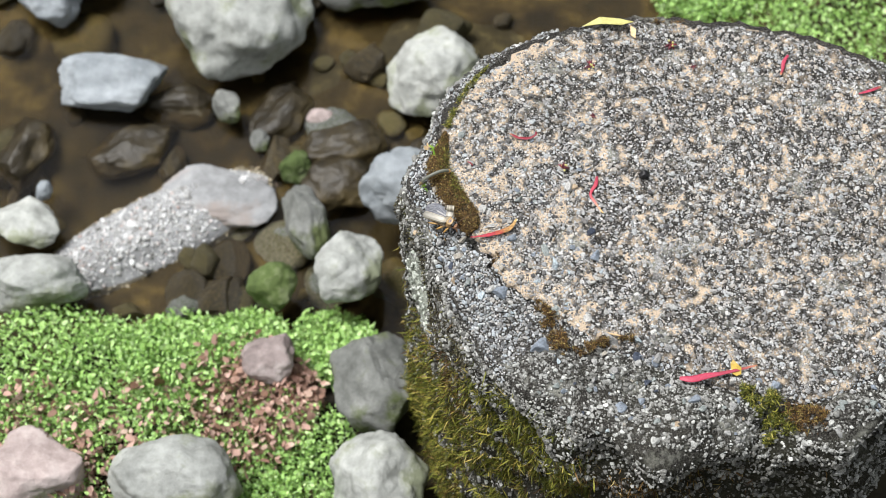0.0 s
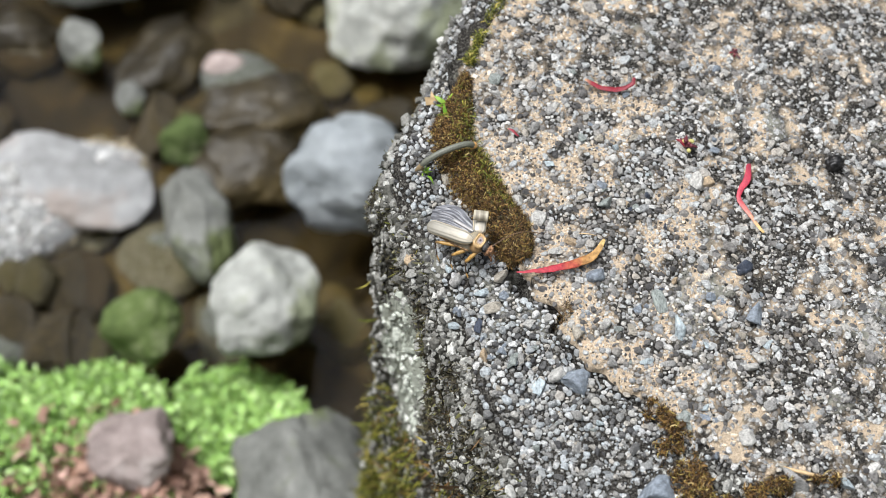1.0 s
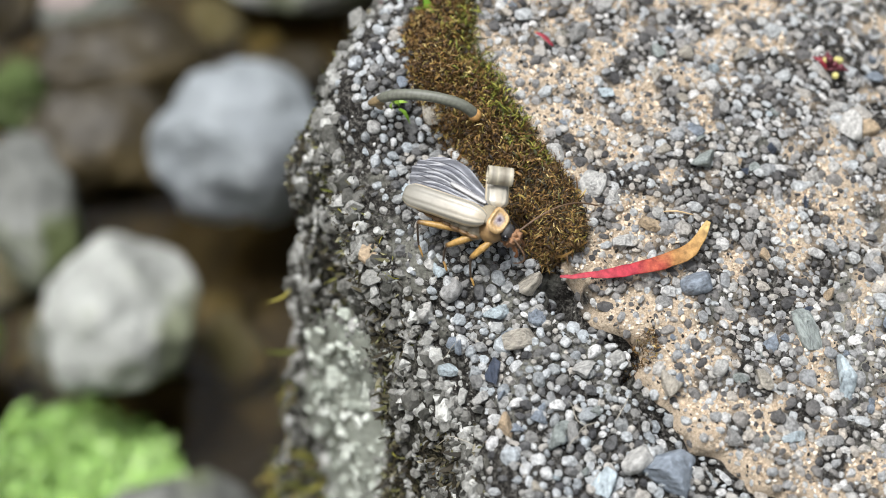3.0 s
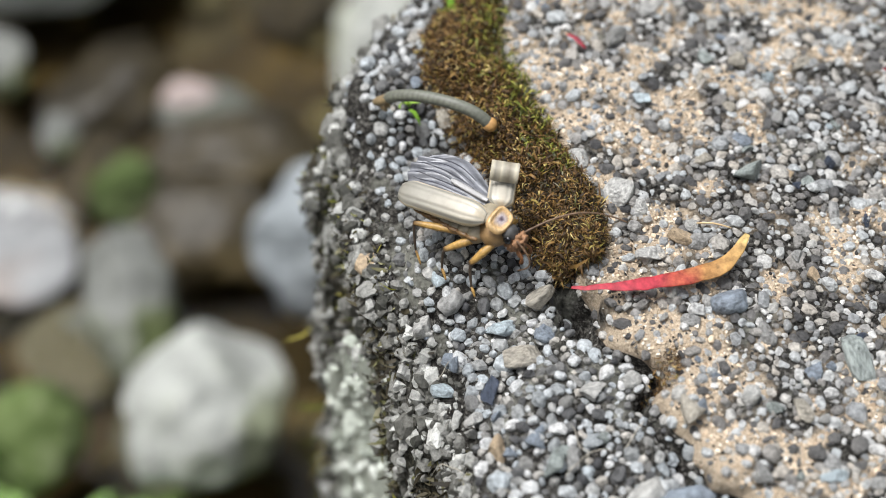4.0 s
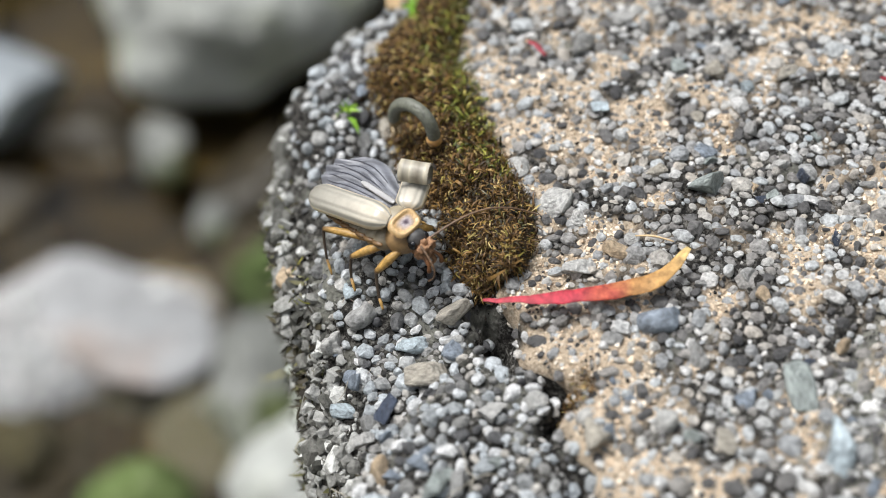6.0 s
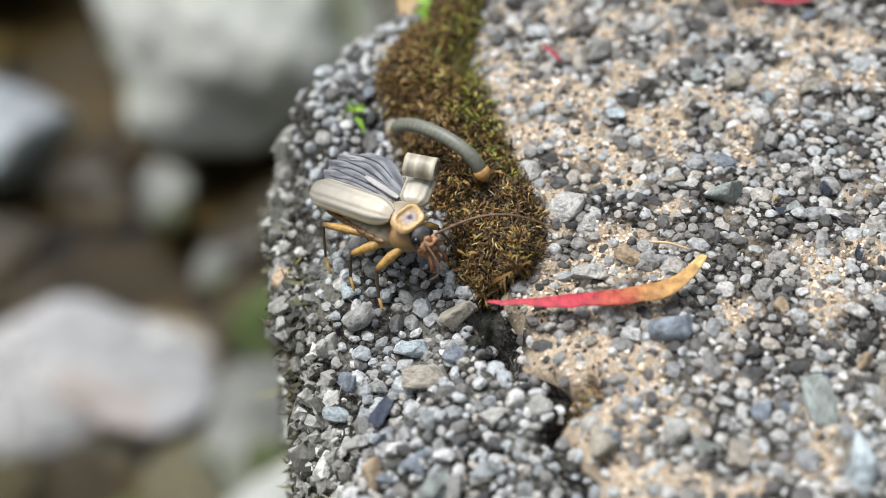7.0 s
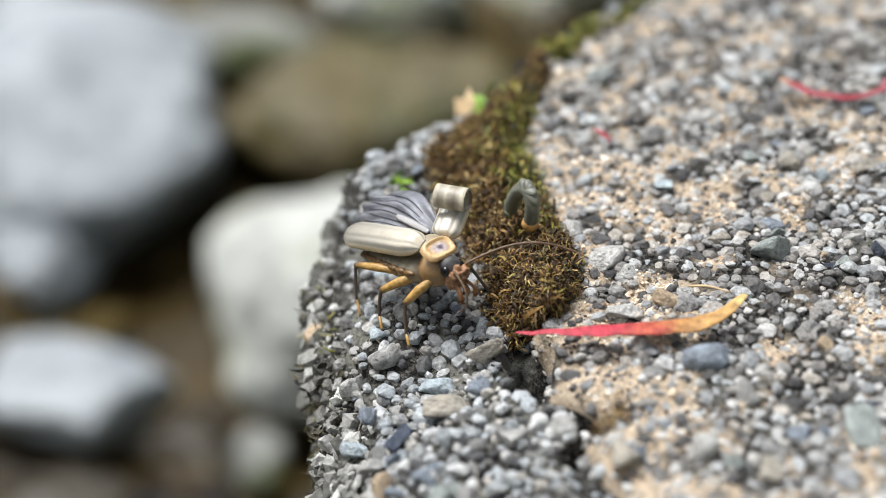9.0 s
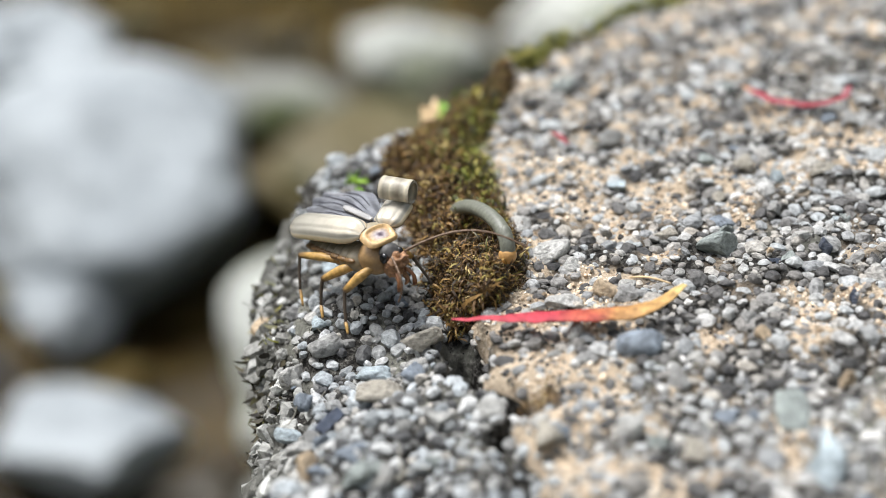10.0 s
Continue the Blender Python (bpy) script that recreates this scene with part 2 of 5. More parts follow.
def crushed_shapes(points, count, seed, boxy=2.6):
    """Angular chips: hulls of points on a rounded box, each with as many corners and faces."""
    rng = np.random.default_rng(seed)
    shapes, faces = [], []
    while len(shapes) < count:
        p = rng.normal(size=(points * 6, 3))
        p /= np.linalg.norm(p, axis=1, keepdims=True)
        keep = [p[0]]
        for q in p[1:]:
            if len(keep) < points and min(np.linalg.norm(q - k) for k in keep) > 1.9 / math.sqrt(points):
                keep.append(q)
        if len(keep) < points:
            continue
        v = np.array(keep)
        v /= (np.abs(v) ** boxy).sum(axis=1, keepdims=True) ** (1 / boxy)
        bm = bmesh.new()
        for c in v:
            bm.verts.new(c)
        bmesh.ops.convex_hull(bm, input=bm.verts)
        bm.verts.index_update()
        f = [[c.index for c in q.verts] for q in bm.faces]
        w = np.array([c.co[:] for c in bm.verts])
        bm.free()
        if len(f) != 2 * points - 4 or len(w) != points:
            continue
        shapes.append(w * rng.uniform(0.91, 1.07, (points, 1)) * rng.uniform(0.55, 1.25, 3))
        faces.append(f)
    return shapes, np.array(faces)


def turns(rng, n):
    q = rng.normal(size=(n, 4))
    q /= np.linalg.norm(q, axis=1, keepdims=True)
    w, x, y, z = q.T
    return np.stack([1 - 2 * (y * y + z * z), 2 * (x * y - z * w), 2 * (x * z + y * w), 2 * (x * y + z * w), 1 - 2 * (x * x + z * z), 2 * (y * z - x * w),
                     2 * (x * z - y * w), 2 * (y * z + x * w), 1 - 2 * (x * x + y * y)], 1).reshape(n, 3, 3)


def scattered(shapes, f, places, sizes, rng, flat=1.0):
    """All pebbles as one array of corners and triangles."""
    n = len(places)
    rot, kind = turns(rng, n), rng.integers(0, len(shapes), n)
    v = np.asarray(shapes)[kind] * sizes[:, None, None]
    v = np.einsum("nij,nkj->nki", rot, v)
    v[:, :, 2] *= flat
    v += places[:, None, :]
    t = (f[kind] if f.ndim == 3 else f[None]) + (np.arange(n) * v.shape[1])[:, None, None]
    return v.reshape(-1, 3), t.reshape(-1, 3)


def blades(places, ways, lengths, widths, rng, curl=0.5):
    """Small curved leaves: each three bands long, tapered to a tip."""
    n = len(places)
    side = np.cross(ways, rng.normal(size=(n, 3)))
    side /= np.linalg.norm(side, axis=1, keepdims=True) + 1e-9
    up = np.cross(side, ways)
    bend = curl * rng.uniform(0.3, 1.4, n)
    pts = []
    for s, w in ((0, 0.7), (0.4, 1.0), (0.75, 0.7), (1.0, 0.0)):
        c = places + ways * (lengths * (s - 0.25 * bend * s * s))[:, None] + up * (lengths * bend * s * s)[:, None]
        if w:
            pts += [c - side * (widths * w)[:, None], c + side * (widths * w)[:, None]]
        else:
            pts += [c]
    v = np.stack(pts, 1)
    f = np.array([(0, 1, 2), (1, 3, 2), (2, 3, 4), (3, 5, 4), (4, 5, 6)])
    t = f[None] + (np.arange(n) * 7)[:, None, None]
    return v.reshape(-1, 3), t.reshape(-1, 3)


def curls(places, ways, lengths, widths, rng, bend):
    """Fine leaves that curl over like small hooks."""
    n = len(places)
    side = np.cross(ways, rng.normal(size=(n, 3)))
    side /= np.linalg.norm(side, axis=1, keepdims=True) + 1e-9
    up = np.cross(side, ways)
    total = bend * rng.uniform(0.4, 1.3, n)
    c, pts = places.copy(), []
    steps = (1.0, 1.0, 0.8, 0.5, 0.0)
    for k, w in enumerate(steps):
        if w:
            pts += [c - side * (widths * w)[:, None], c + side * (widths * w)[:, None]]
        else:
            pts += [c]
        a = total * (k + 0.5) / (len(steps) - 1)
        c = c + (ways * np.cos(a)[:, None] + up * np.sin(a)[:, None]) * (lengths / (len(steps) - 1))[:, None]
    v = np.stack(pts, 1)
    f = np.array([(0, 1, 2), (1, 3, 2), (2, 3, 4), (3, 5, 4), (4, 5, 6), (5, 7, 6), (6, 7, 8)])
    t = f[None] + (np.arange(n) * 9)[:, None, None]
    return v.reshape(-1, 3), t.reshape(-1, 3)


# ---- the concrete post ----
CX, CY = 0.0608, 0.0118
PLATE = [(-180, 0.0618), (-172, 0.0602), (-166, 0.0597), (-164, 0.0588), (-162, 0.0577), (-159.8, 0.0586), (-156, 0.0585), (-148, 0.0562), (-141, 0.0546), (-122, 0.0533), (-98, 0.0540), (-84, 0.0625), (-68, 0.0720), (-40, 0.076), (0, 0.077), (34, 0.075),
         (57, 0.0648), (78, 0.0595), (95, 0.0612), (109, 0.0618), (128, 0.0662), (142, 0.0680), (155, 0.0712), (163, 0.0698), (172, 0.0660), (180, 0.0618)]


def plate_radius(deg):
    wobble = 0.0003 * np.sin(np.radians(deg) * 23) + 0.0004 * np.sin(np.radians(deg) * 61 + 1) + 0.0002 * np.sin(np.radians(deg) * 140 + 2)
    return np.interp((deg + 180) % 360 - 180, [p[0] for p in PLATE], [p[1] for p in PLATE]) + wobble


OUTER = [(-180, 0.0782), (-176, 0.0768), (-170, 0.0752), (-165, 0.0749), (-150, 0.0770), (-140, 0.0792), (-112, 0.0820), (-97, 0.0832), (-85, 0.0818), (-80, 0.0790), (-76, 0.0755), (-72, 0.0800), (-66, 0.0868), (-52, 0.0885), (-30, 0.0870),
         (0, 0.0845), (34, 0.0832), (40, 0.0775), (57, 0.0695), (78, 0.0642), (95, 0.0657), (109, 0.0666), (128, 0.0736), (139, 0.0766), (153, 0.0773), (162, 0.0765), (168, 0.0792), (172, 0.0811), (175, 0.0803), (180, 0.0784)]


def outer_radius(deg):
    return np.interp((deg + 180) % 360 - 180, [p[0] for p in OUTER], [p[1] for p in OUTER])


def profile(deg):
    """Distance from the axis and height, from the middle of the top outwards and down."""
    rp, ro = plate_radius(deg), outer_radius(deg)
    near = (deg + 180) % 360 - 180
    gap = 0.0016 + 0.0070 * np.exp(-((near + 167.6) / 2.6) ** 2) + 0.0042 * np.exp(-((near + 161.5) / 1.7) ** 2) + 0.0016 * np.exp(-((near + 150) / 9.0) ** 2) + 0.002 * np.exp(-((near + 80) / 12.0) ** 2)
    wide = 1.0 + 0.7 * np.exp(-((near + 167.6) / 2.2) ** 2)
    up = 0.0001 * np.exp(-((near - 158) / 19.0) ** 4)
    lean = 1 - 1.0 * np.clip((near - 174) / 6.0, 0, 1) if near > 100 else 0.0
    return [(0, 0.0), (rp * 0.5, 0.0003), (rp - 0.0018, 0.0), (rp - 0.0003, -0.0007), (rp + 0.0010 * wide, -gap), (rp + 0.0022 * wide, -0.0013 + up), (ro - 0.008, -0.0021 + up), (ro - 0.0038, -0.0033 + up),
            (ro - 0.0014, -0.0068 + 0.5 * up), (ro - 0.0006 - 0.001 * lean, -0.0125), (ro - 0.002 * lean, -0.02), (ro - 0.006 * lean, -0.05), (ro - 0.009 * lean, -0.10), (ro - 0.010 * lean, -0.36)]


def profile_at(deg, s):
    """A place on the profile, s counting its knots."""
    p = profile(deg)
    k = min(int(s), len(p) - 2)
    a = s - k
    return p[k][0] * (1 - a) + p[k + 1][0] * a, p[k][1] * (1 - a) + p[k + 1][1] * a


def rough_offset(x, y, z):
    v = Vector((x, y, z))
    return 0.0007 * noise.noise(v * 260) + 0.0004 * noise.noise(v * 700) + 0.00022 * noise.noise(v * 1900)


def sandiness(x, y):
    v = Vector((x, y, 0.3))
    inside = plate_radius(math.degrees(math.atan2(y - CY, x - CX))) - math.hypot(x - CX, y - CY)
    edge = 0.30 * math.exp(-(((inside - 0.001) / 0.0035) ** 2)) if x < 0.03 else 0.0
    block = 0.5 * math.exp(-(((x - 0.0075) / 0.004) ** 2) - ((y + 0.0055) / 0.0045) ** 2)
    return 0.38 - 0.06 * min(max((x - 0.02) / 0.02, 0), 1) + 0.30 * noise.noise(v * 90) + 0.58 * noise.noise(v * 360) + edge + block


LUMPS = [((0.047, -0.0600, -0.004), 0.0125, 0.0042), ((0.061, -0.0600, -0.004), 0.0105, 0.0040), ((0.052, -0.0715, -0.0165), 0.0095, -0.0040), ((0.0345, -0.0640, -0.013), 0.0080, -0.0020), ((0.0785, -0.0600, -0.004), 0.0055, -0.0060),
         ((0.0960, -0.0640, -0.004), 0.0110, 0.0036), ((0.1080, -0.0660, -0.010), 0.0060, -0.0040), ((0.0180, -0.0430, -0.004), 0.0075, 0.0030), ((0.0300, -0.0500, -0.004), 0.0045, -0.0034), ((0.0700, -0.0740, -0.016), 0.0070, -0.0032)]


def crumbled(p):
    """Chunks that stand proud of the rim's front and hollows where others broke away."""
    return sum(amp * math.exp(-(((p - Vector(c)).length / r) ** 4)) for c, r, amp in LUMPS)


def post_point(deg, s, rough=1.0):
    r, z = profile_at(deg, s)
    c, d = math.cos(radians(deg)), math.sin(radians(deg))
    x, y = CX + r * c, CY + r * d
    o = rough * rough_offset(x, y, z)
    if s > 4.5:
        front = math.exp(-((((deg + 180) % 360 - 180 + 92) / 34.0) ** 4))
        o += 0.0017 * noise.noise(Vector((x, y, z)) * 105) * min(s - 4.5, 1.5)
        o += 0.0062 * front * noise.noise(Vector((x, y, z)) * 58) * min(s - 4.5, 1.5)
        if front > 0.02:
            o += crumbled(Vector((x, y, z))) * min(s - 4.5, 1.0)
        o += 0.0014 * math.exp(-((x + 0.0158) ** 2 + (y - 0.0185) ** 2) / 0.0035**2)
    r2, z2 = profile_at(deg, min(s + 0.05, 12.99))
    r1, z1 = profile_at(deg, max(s - 0.05, 0))
    tr, tz = r2 - r1, z2 - z1
    ln = math.hypot(tr, tz) or 1.0
    nr, nz = -tz / ln, tr / ln
    return Vector((x + nr * c * o, y + nr * d * o, z + nz * o)), Vector((nr * c, nr * d, nz))


def lichen_patch(deg, z):
    turn = (deg + 180) % 360 - 180
    return math.exp(-(((turn + 172) / 6.0) ** 2) - ((z + 0.036) / 0.020) ** 2)


def make_post():
    degs = np.concatenate([np.arange(-220, -130, 0.35), np.arange(-130, 140, 1.5)])
    steps = np.concatenate([np.linspace(0, 1, 60)[:-1], np.linspace(1, 2, 90)[:-1], np.linspace(2, 6, 40)[:-1], np.linspace(6, 7, 24)[:-1], np.linspace(7, 10, 36)[:-1], np.linspace(10, 12, 50)[:-1], np.linspace(12, 13, 30)])
    verts, sand, algae, pale = [], [], [], []
    for s in steps:
        for d in degs:
            p, _ = post_point(d, s)
            verts.append(p)
            sand.append(sandiness(p.x, p.y) if s < 3.4 else -0.6)
            front = math.exp(-((((d + 180) % 360 - 180 + 92) / 34.0) ** 4))
            algae.append(min(max((s - 7.0) / 1.6, 0.0), 1.0) * 0.30 + (0.22 * front if s > 4.6 else 0.0))
            pale.append(1.7 * lichen_patch(d, p.z))
    n, faces = len(degs), []
    for i in range(len(steps) - 1):
        a = i * n
        for j in range(n):
            k = (j + 1) % n
            faces.append((a + j, a + n + j, a + n + k, a + k))
    ob = mesh_object("concrete_post", verts, faces, MORTAR)
    at = ob.data.attributes.new("sand", "FLOAT", "POINT")
    at.data.foreach_set("value", np.array(sand, np.float32))
    for label, values in (("algae", algae), ("lichen", pale)):
        extra = ob.data.attributes.new(label, "FLOAT", "POINT")
        extra.data.foreach_set("value", np.array(values, np.float32))
    return tagged(ob, "weathered round concrete post with a crumbling rim of sandy aggregate", "post")


post = make_post()


def in_crack(a, r):
    near = (a + 180) % 360 - 180
    deep = -171 < near < -165 or -163.5 < near < -159.5
    return abs(r - plate_radius(a) - (0.0012 if deep else 0.0010)) < (0.0008 if deep else 0.0004) and (near < -135 or -92 < near < -66)


def grain_row(rng, a, s, size, low, high):
    p, nrm = post_point(a, s)
    return (*(p + nrm * size * rng.uniform(low, high)), size)


def packed(rng, box, cell, sizes, allowed, tries=5, crowd=0.10, body=0.80):
    """Places for stones that hardly overlap, the largest first."""
    x0, y0, x1, y1 = box
    taken = np.zeros((int((y1 - y0) / cell) + 40, int((x1 - x0) / cell) + 40), bool)
    out = []
    for size in sorted(sizes, reverse=True):
        k = max(int(size * body / cell + 0.5), 1)
        g = np.arange(-k, k + 1)
        disc = g[:, None] ** 2 + g[None] ** 2 <= k * k
        for _ in range(tries):
            x, y = rng.uniform(x0, x1), rng.uniform(y0, y1)
            i, j = int((y - y0) / cell) + 20, int((x - x0) / cell) + 20
            win = taken[i - k:i + k + 1, j - k:j + k + 1]
            if win[disc].mean() > crowd:
                continue
            place = allowed(x, y)
            if place:
                win |= disc
                out.append((*place, size))
                break
    return out


def on_top(x, y, cracks=False):
    r, a = math.hypot(x - CX, y - CY), math.degrees(math.atan2(y - CY, x - CX))
    if r > outer_radius(a) - 0.0007 or not cracks and in_crack(a, r):
        return None
    return a, float(np.interp(r, [k[0] for k in profile(a)][:11], range(11)))


def make_grains():
    rng = np.random.default_rng(5)
    far, far_flat, front_rim, side, crusted = [], [], [], [], []

    def near_place(x, y):
        place = on_top(x, y)
        if place and place[1] < 3.4 and sandiness(x, y) > 0.50 and rng.random() < 0.8:
            return None
        return place
    def small_place(x, y):
        place = on_top(x, y, True)
        if place and place[1] < 3.4 and sandiness(x, y) > 0.50 and rng.random() < 0.8:
            return None
        return place
    sizes = np.clip(0.00028 * np.exp(rng.normal(0, 0.42, 15000)), 0.00016, 0.00085)
    places = packed(rng, (-0.024, -0.026, 0.028, 0.032), 0.00005, sizes, near_place, 9, 0.09, 0.77)
    near = [grain_row(rng, a, s, size, -0.25, 0.30) for a, s, size in places if 3.4 <= s < 7.3 and size > 0.00023]
    flat = [grain_row(rng, a, s, size, -0.35, 0.12) for a, s, size in places if s < 3.4 and size > 0.00023]
    fine = [grain_row(rng, a, s, size, -0.3, 0.30) for a, s, size in places if s < 7.3 and size <= 0.00023]
    edge = [grain_row(rng, a, s, size, -0.2, 0.40) for a, s, size in places if s >= 7.3]
    small = [grain_row(rng, a, s, size, -0.6, 0.2) for a, s, size in packed(rng, (-0.024, -0.026, 0.028, 0.032), 0.00005, 0.00012 * np.exp(rng.normal(0, 0.35, 12000)), small_place, 1, 1.0)]
    while len(far) + len(far_flat) + len(front_rim) < 62000:
        a, r = rng.uniform(-180, 180), 0.0885 * math.sqrt(rng.random())
        if r > outer_radius(a) - 0.0009 or in_crack(a, r):
            continue
        x, y = CX + r * math.cos(radians(a)), CY + r * math.sin(radians(a))
        if -0.024 < x < 0.028 and -0.026 < y < 0.032:
            continue
        s = float(np.interp(r, [k[0] for k in profile(a)][:11], range(11)))
        if s < 3 and sandiness(x, y) > 0.58 and rng.random() < 0.28:
            continue
        if s > 4.6 and abs((a + 180) % 360 - 180 + 92) < 38 and rng.random() < 0.1:
            continue
        (far_flat if s <= 3.4 else front_rim if s > 4.4 and -135 < a < -30 else far).append(grain_row(rng, a, s, min(0.00031 * math.exp(rng.normal(0, 0.45)), 0.0011), -0.4, 0.2))
    while len(side) + len(crusted) < 28000:
        a, z = rng.uniform(110, 330), -0.006 - 0.12 * rng.random() ** 1.9
        s = float(np.interp(-z, [-k[1] for k in profile(a)][7:], range(7, 14)))
        (crusted if lichen_patch(a, z) > rng.uniform(0.2, 0.6) else side).append(grain_row(rng, a, s, min(0.00042 * math.exp(rng.normal(0, 0.45)), 0.0012), -0.2, 0.35))
    # sandy crumbs of the ochre mortar
    tan, wide = [], []
    while len(tan) < 6000 or len(wide) < 3500:
        a, r = rng.uniform(-180, 180), 0.07 * math.sqrt(rng.random())
        if len(wide) >= 3500 or rng.random() < 0.5:
            x, y = rng.uniform(-0.008, 0.026), rng.uniform(-0.024, 0.030)
            r, a = math.hypot(x - CX, y - CY), math.degrees(math.atan2(y - CY, x - CX))
        x, y = CX + r * math.cos(radians(a)), CY + r * math.sin(radians(a))
        if r > plate_radius(a) - 0.0004 or sandiness(x, y) < 0.5:
            continue
        s = float(np.interp(r, [k[0] for k in profile(a)][:11], range(11)))
        close = -0.01 < x < 0.026 and -0.024 < y < 0.030
        (tan if close else wide).append(grain_row(rng, a, s, (0.00010 if close else 0.00020) * math.exp(rng.normal(0, 0.4)), -0.5, 0.4))
    rows = np.array(tan + wide)
    shapes, f = crushed_shapes(9, 12, 31)
    v, t = scattered(shapes, f, rows[:, :3], rows[:, 3], rng, 0.8)
    tagged(batch_object("sand", v, t, TAN_GRAIN, False, post), "ochre sandy mortar crumbs", kind="stuff")
    for rows, corners, grow, thick, mat, label in ((near, 30, 0.98, 0.8, GRAIN, "grey, bluish and pale sand grains"), (small + fine, 9, 1.0, 0.9, GAP_GRAIN, "fine sand grains coloured dark for shade between larger grains"), (far, 12, 1.0, 0.75, GRAIN, "grey, bluish and pale sand grains"),
                                                  (flat, 30, 0.98, 0.68, PLATE_GRAIN, "warm grey and beige sand grains"), (far_flat, 12, 1.0, 0.65, PLATE_GRAIN, "warm grey and beige sand grains"),
                                                  (front_rim, 12, 1.05, 0.85, DARK_GRAIN, "dark weathered sand grains"), (edge, 18, 0.9, 0.9, DARK_GRAIN, "dark algae-covered sand grains"), (crusted, 12, 0.9, 0.8, LICHEN_GRAIN, "sand grains crusted with pale lichen"), (side, 12, 0.95, 1.0, DARK_GRAIN, "dark algae-covered sand grains")):
        rows = np.array(rows)
        shapes, f = crushed_shapes(corners, 24, 3 + corners)
        v, t = scattered(shapes, f, rows[:, :3], rows[:, 3] * grow, rng, thick)
        tagged(batch_object("sand", v, t, mat, False, post), label, kind="stuff")


make_grains()


# ---- stream and banks ----
def ground_height(x, y):
    v = Vector((x, y, 0))
    bank = 1 / (1 + math.exp(min((y - 0.043 - 0.015 * noise.noise(v * 12)) / 0.009, 60)))
    far_bank = 1 / (1 + math.exp(max(min(-(x - 0.101 - 0.25 * (0.177 - y)) / 0.015, 60), -60))) if y > 0.024 else 0
    z = -0.1616 + 0.016 * noise.noise(v * 9) + 0.0075 * noise.noise(v * 31)
    beyond = 1 / (1 + math.exp(-max(min((y - 2.2) / 0.15, 60), -60)))
    return z + 0.023 * max(bank, far_bank) + 0.12 * beyond


def make_ground():
    def axis(lo, hi):
        mid = np.arange(lo, hi, 0.010)
        out = [lo - 0.05 * 1.5**k for k in range(16)][::-1]
        return np.array(out + list(mid) + [hi + 0.05 * 1.5**k for k in range(16)])
    xs, ys = axis(-0.6, 0.4), axis(-0.35, 0.95)
    verts = [(x, y, ground_height(x, y)) for y in ys for x in xs]
    n = len(xs)
    faces = [(i * n + j, i * n + j + 1, (i + 1) * n + j + 1, (i + 1) * n + j) for i in range(len(ys) - 1) for j in range(n - 1)]
    ob = mesh_object("ground", verts, faces, BED)
    tagged(ob, "brown stony stream bed and bank", "ground", kind="structure")
    w = mesh_object("water", [(-40, -0.038, -0.1540), (40, -0.038, -0.1540), (40, 2.6, -0.1540), (-40, 2.6, -0.1540)], [(0, 1, 2, 3)], WATER)
    tagged(w, "shallow clear brown stream water", "water", kind="structure")
    w.visible_shadow = False


make_ground()


def make_sky_block():
    """An unseen ring added all round to block low sky light and darken reflections."""
    n, verts, faces = 72, [], []
    rings_of = [(9.0, -0.6), (9.6, 1.2), (10.6, 3.4), (11.8, 5.6), (13.0, 7.2), (15.0, 7.4), (15.0, -0.6)]
    for r, z in rings_of:
        for k in range(n):
            a = 2 * math.pi * k / n
            v = Vector((math.cos(a) * 3, math.sin(a) * 3, z * 0.5))
            verts.append((r * math.cos(a) * (1 + 0.06 * noise.noise(v)), r * math.sin(a) * (1 + 0.06 * noise.noise(v)), z + (0.9 * noise.noise(v * 2.2) if z > 3 else 0)))
    for i in range(len(rings_of) - 1):
        for k in range(n):
            q = (k + 1) % n
            faces.append((i * n + k, i * n + q, (i + 1) * n + q, (i + 1) * n + k))
    tagged(mesh_object("backdrop", verts, faces, SKY_BLOCK), "unseen dark green ring added to cut low sky light", "hillside", kind="structure")


make_sky_block()


def make_rock(x, y, z, sx, sy, sz, mat, seed, label, turn=0.0, sharp=1.0, group="stream rocks", level=5):
    rng = np.random.default_rng(seed)
    v, f = ico(level)
    for _ in range(7):
        d = rng.normal(size=3) * (1, 1, 0.8)
        d /= np.linalg.norm(d)
        over = np.maximum(v @ d - rng.uniform(0.55, 0.9), 0)
        v = v - over[:, None] * d * 0.85 * sharp
    off = Vector(rng.uniform(-50, 50, 3))
    k = np.array([1 + 0.16 * noise.noise(Vector(p) * 1.6 + off) + 0.06 * noise.noise(Vector(p) * 4 + off) + 0.035 * noise.noise(Vector(p) * 11 + off) + 0.014 * noise.noise(Vector(p) * 29 + off) for p in v])
    v = v * k[:, None] * (sx / 2, sy / 2, sz / 2)
    ob = mesh_object("river_rock", v, f, mat)
    ob.matrix_world = pose(x, y, z, 0, 0, turn)
    return tagged(ob, label, "rock", group)


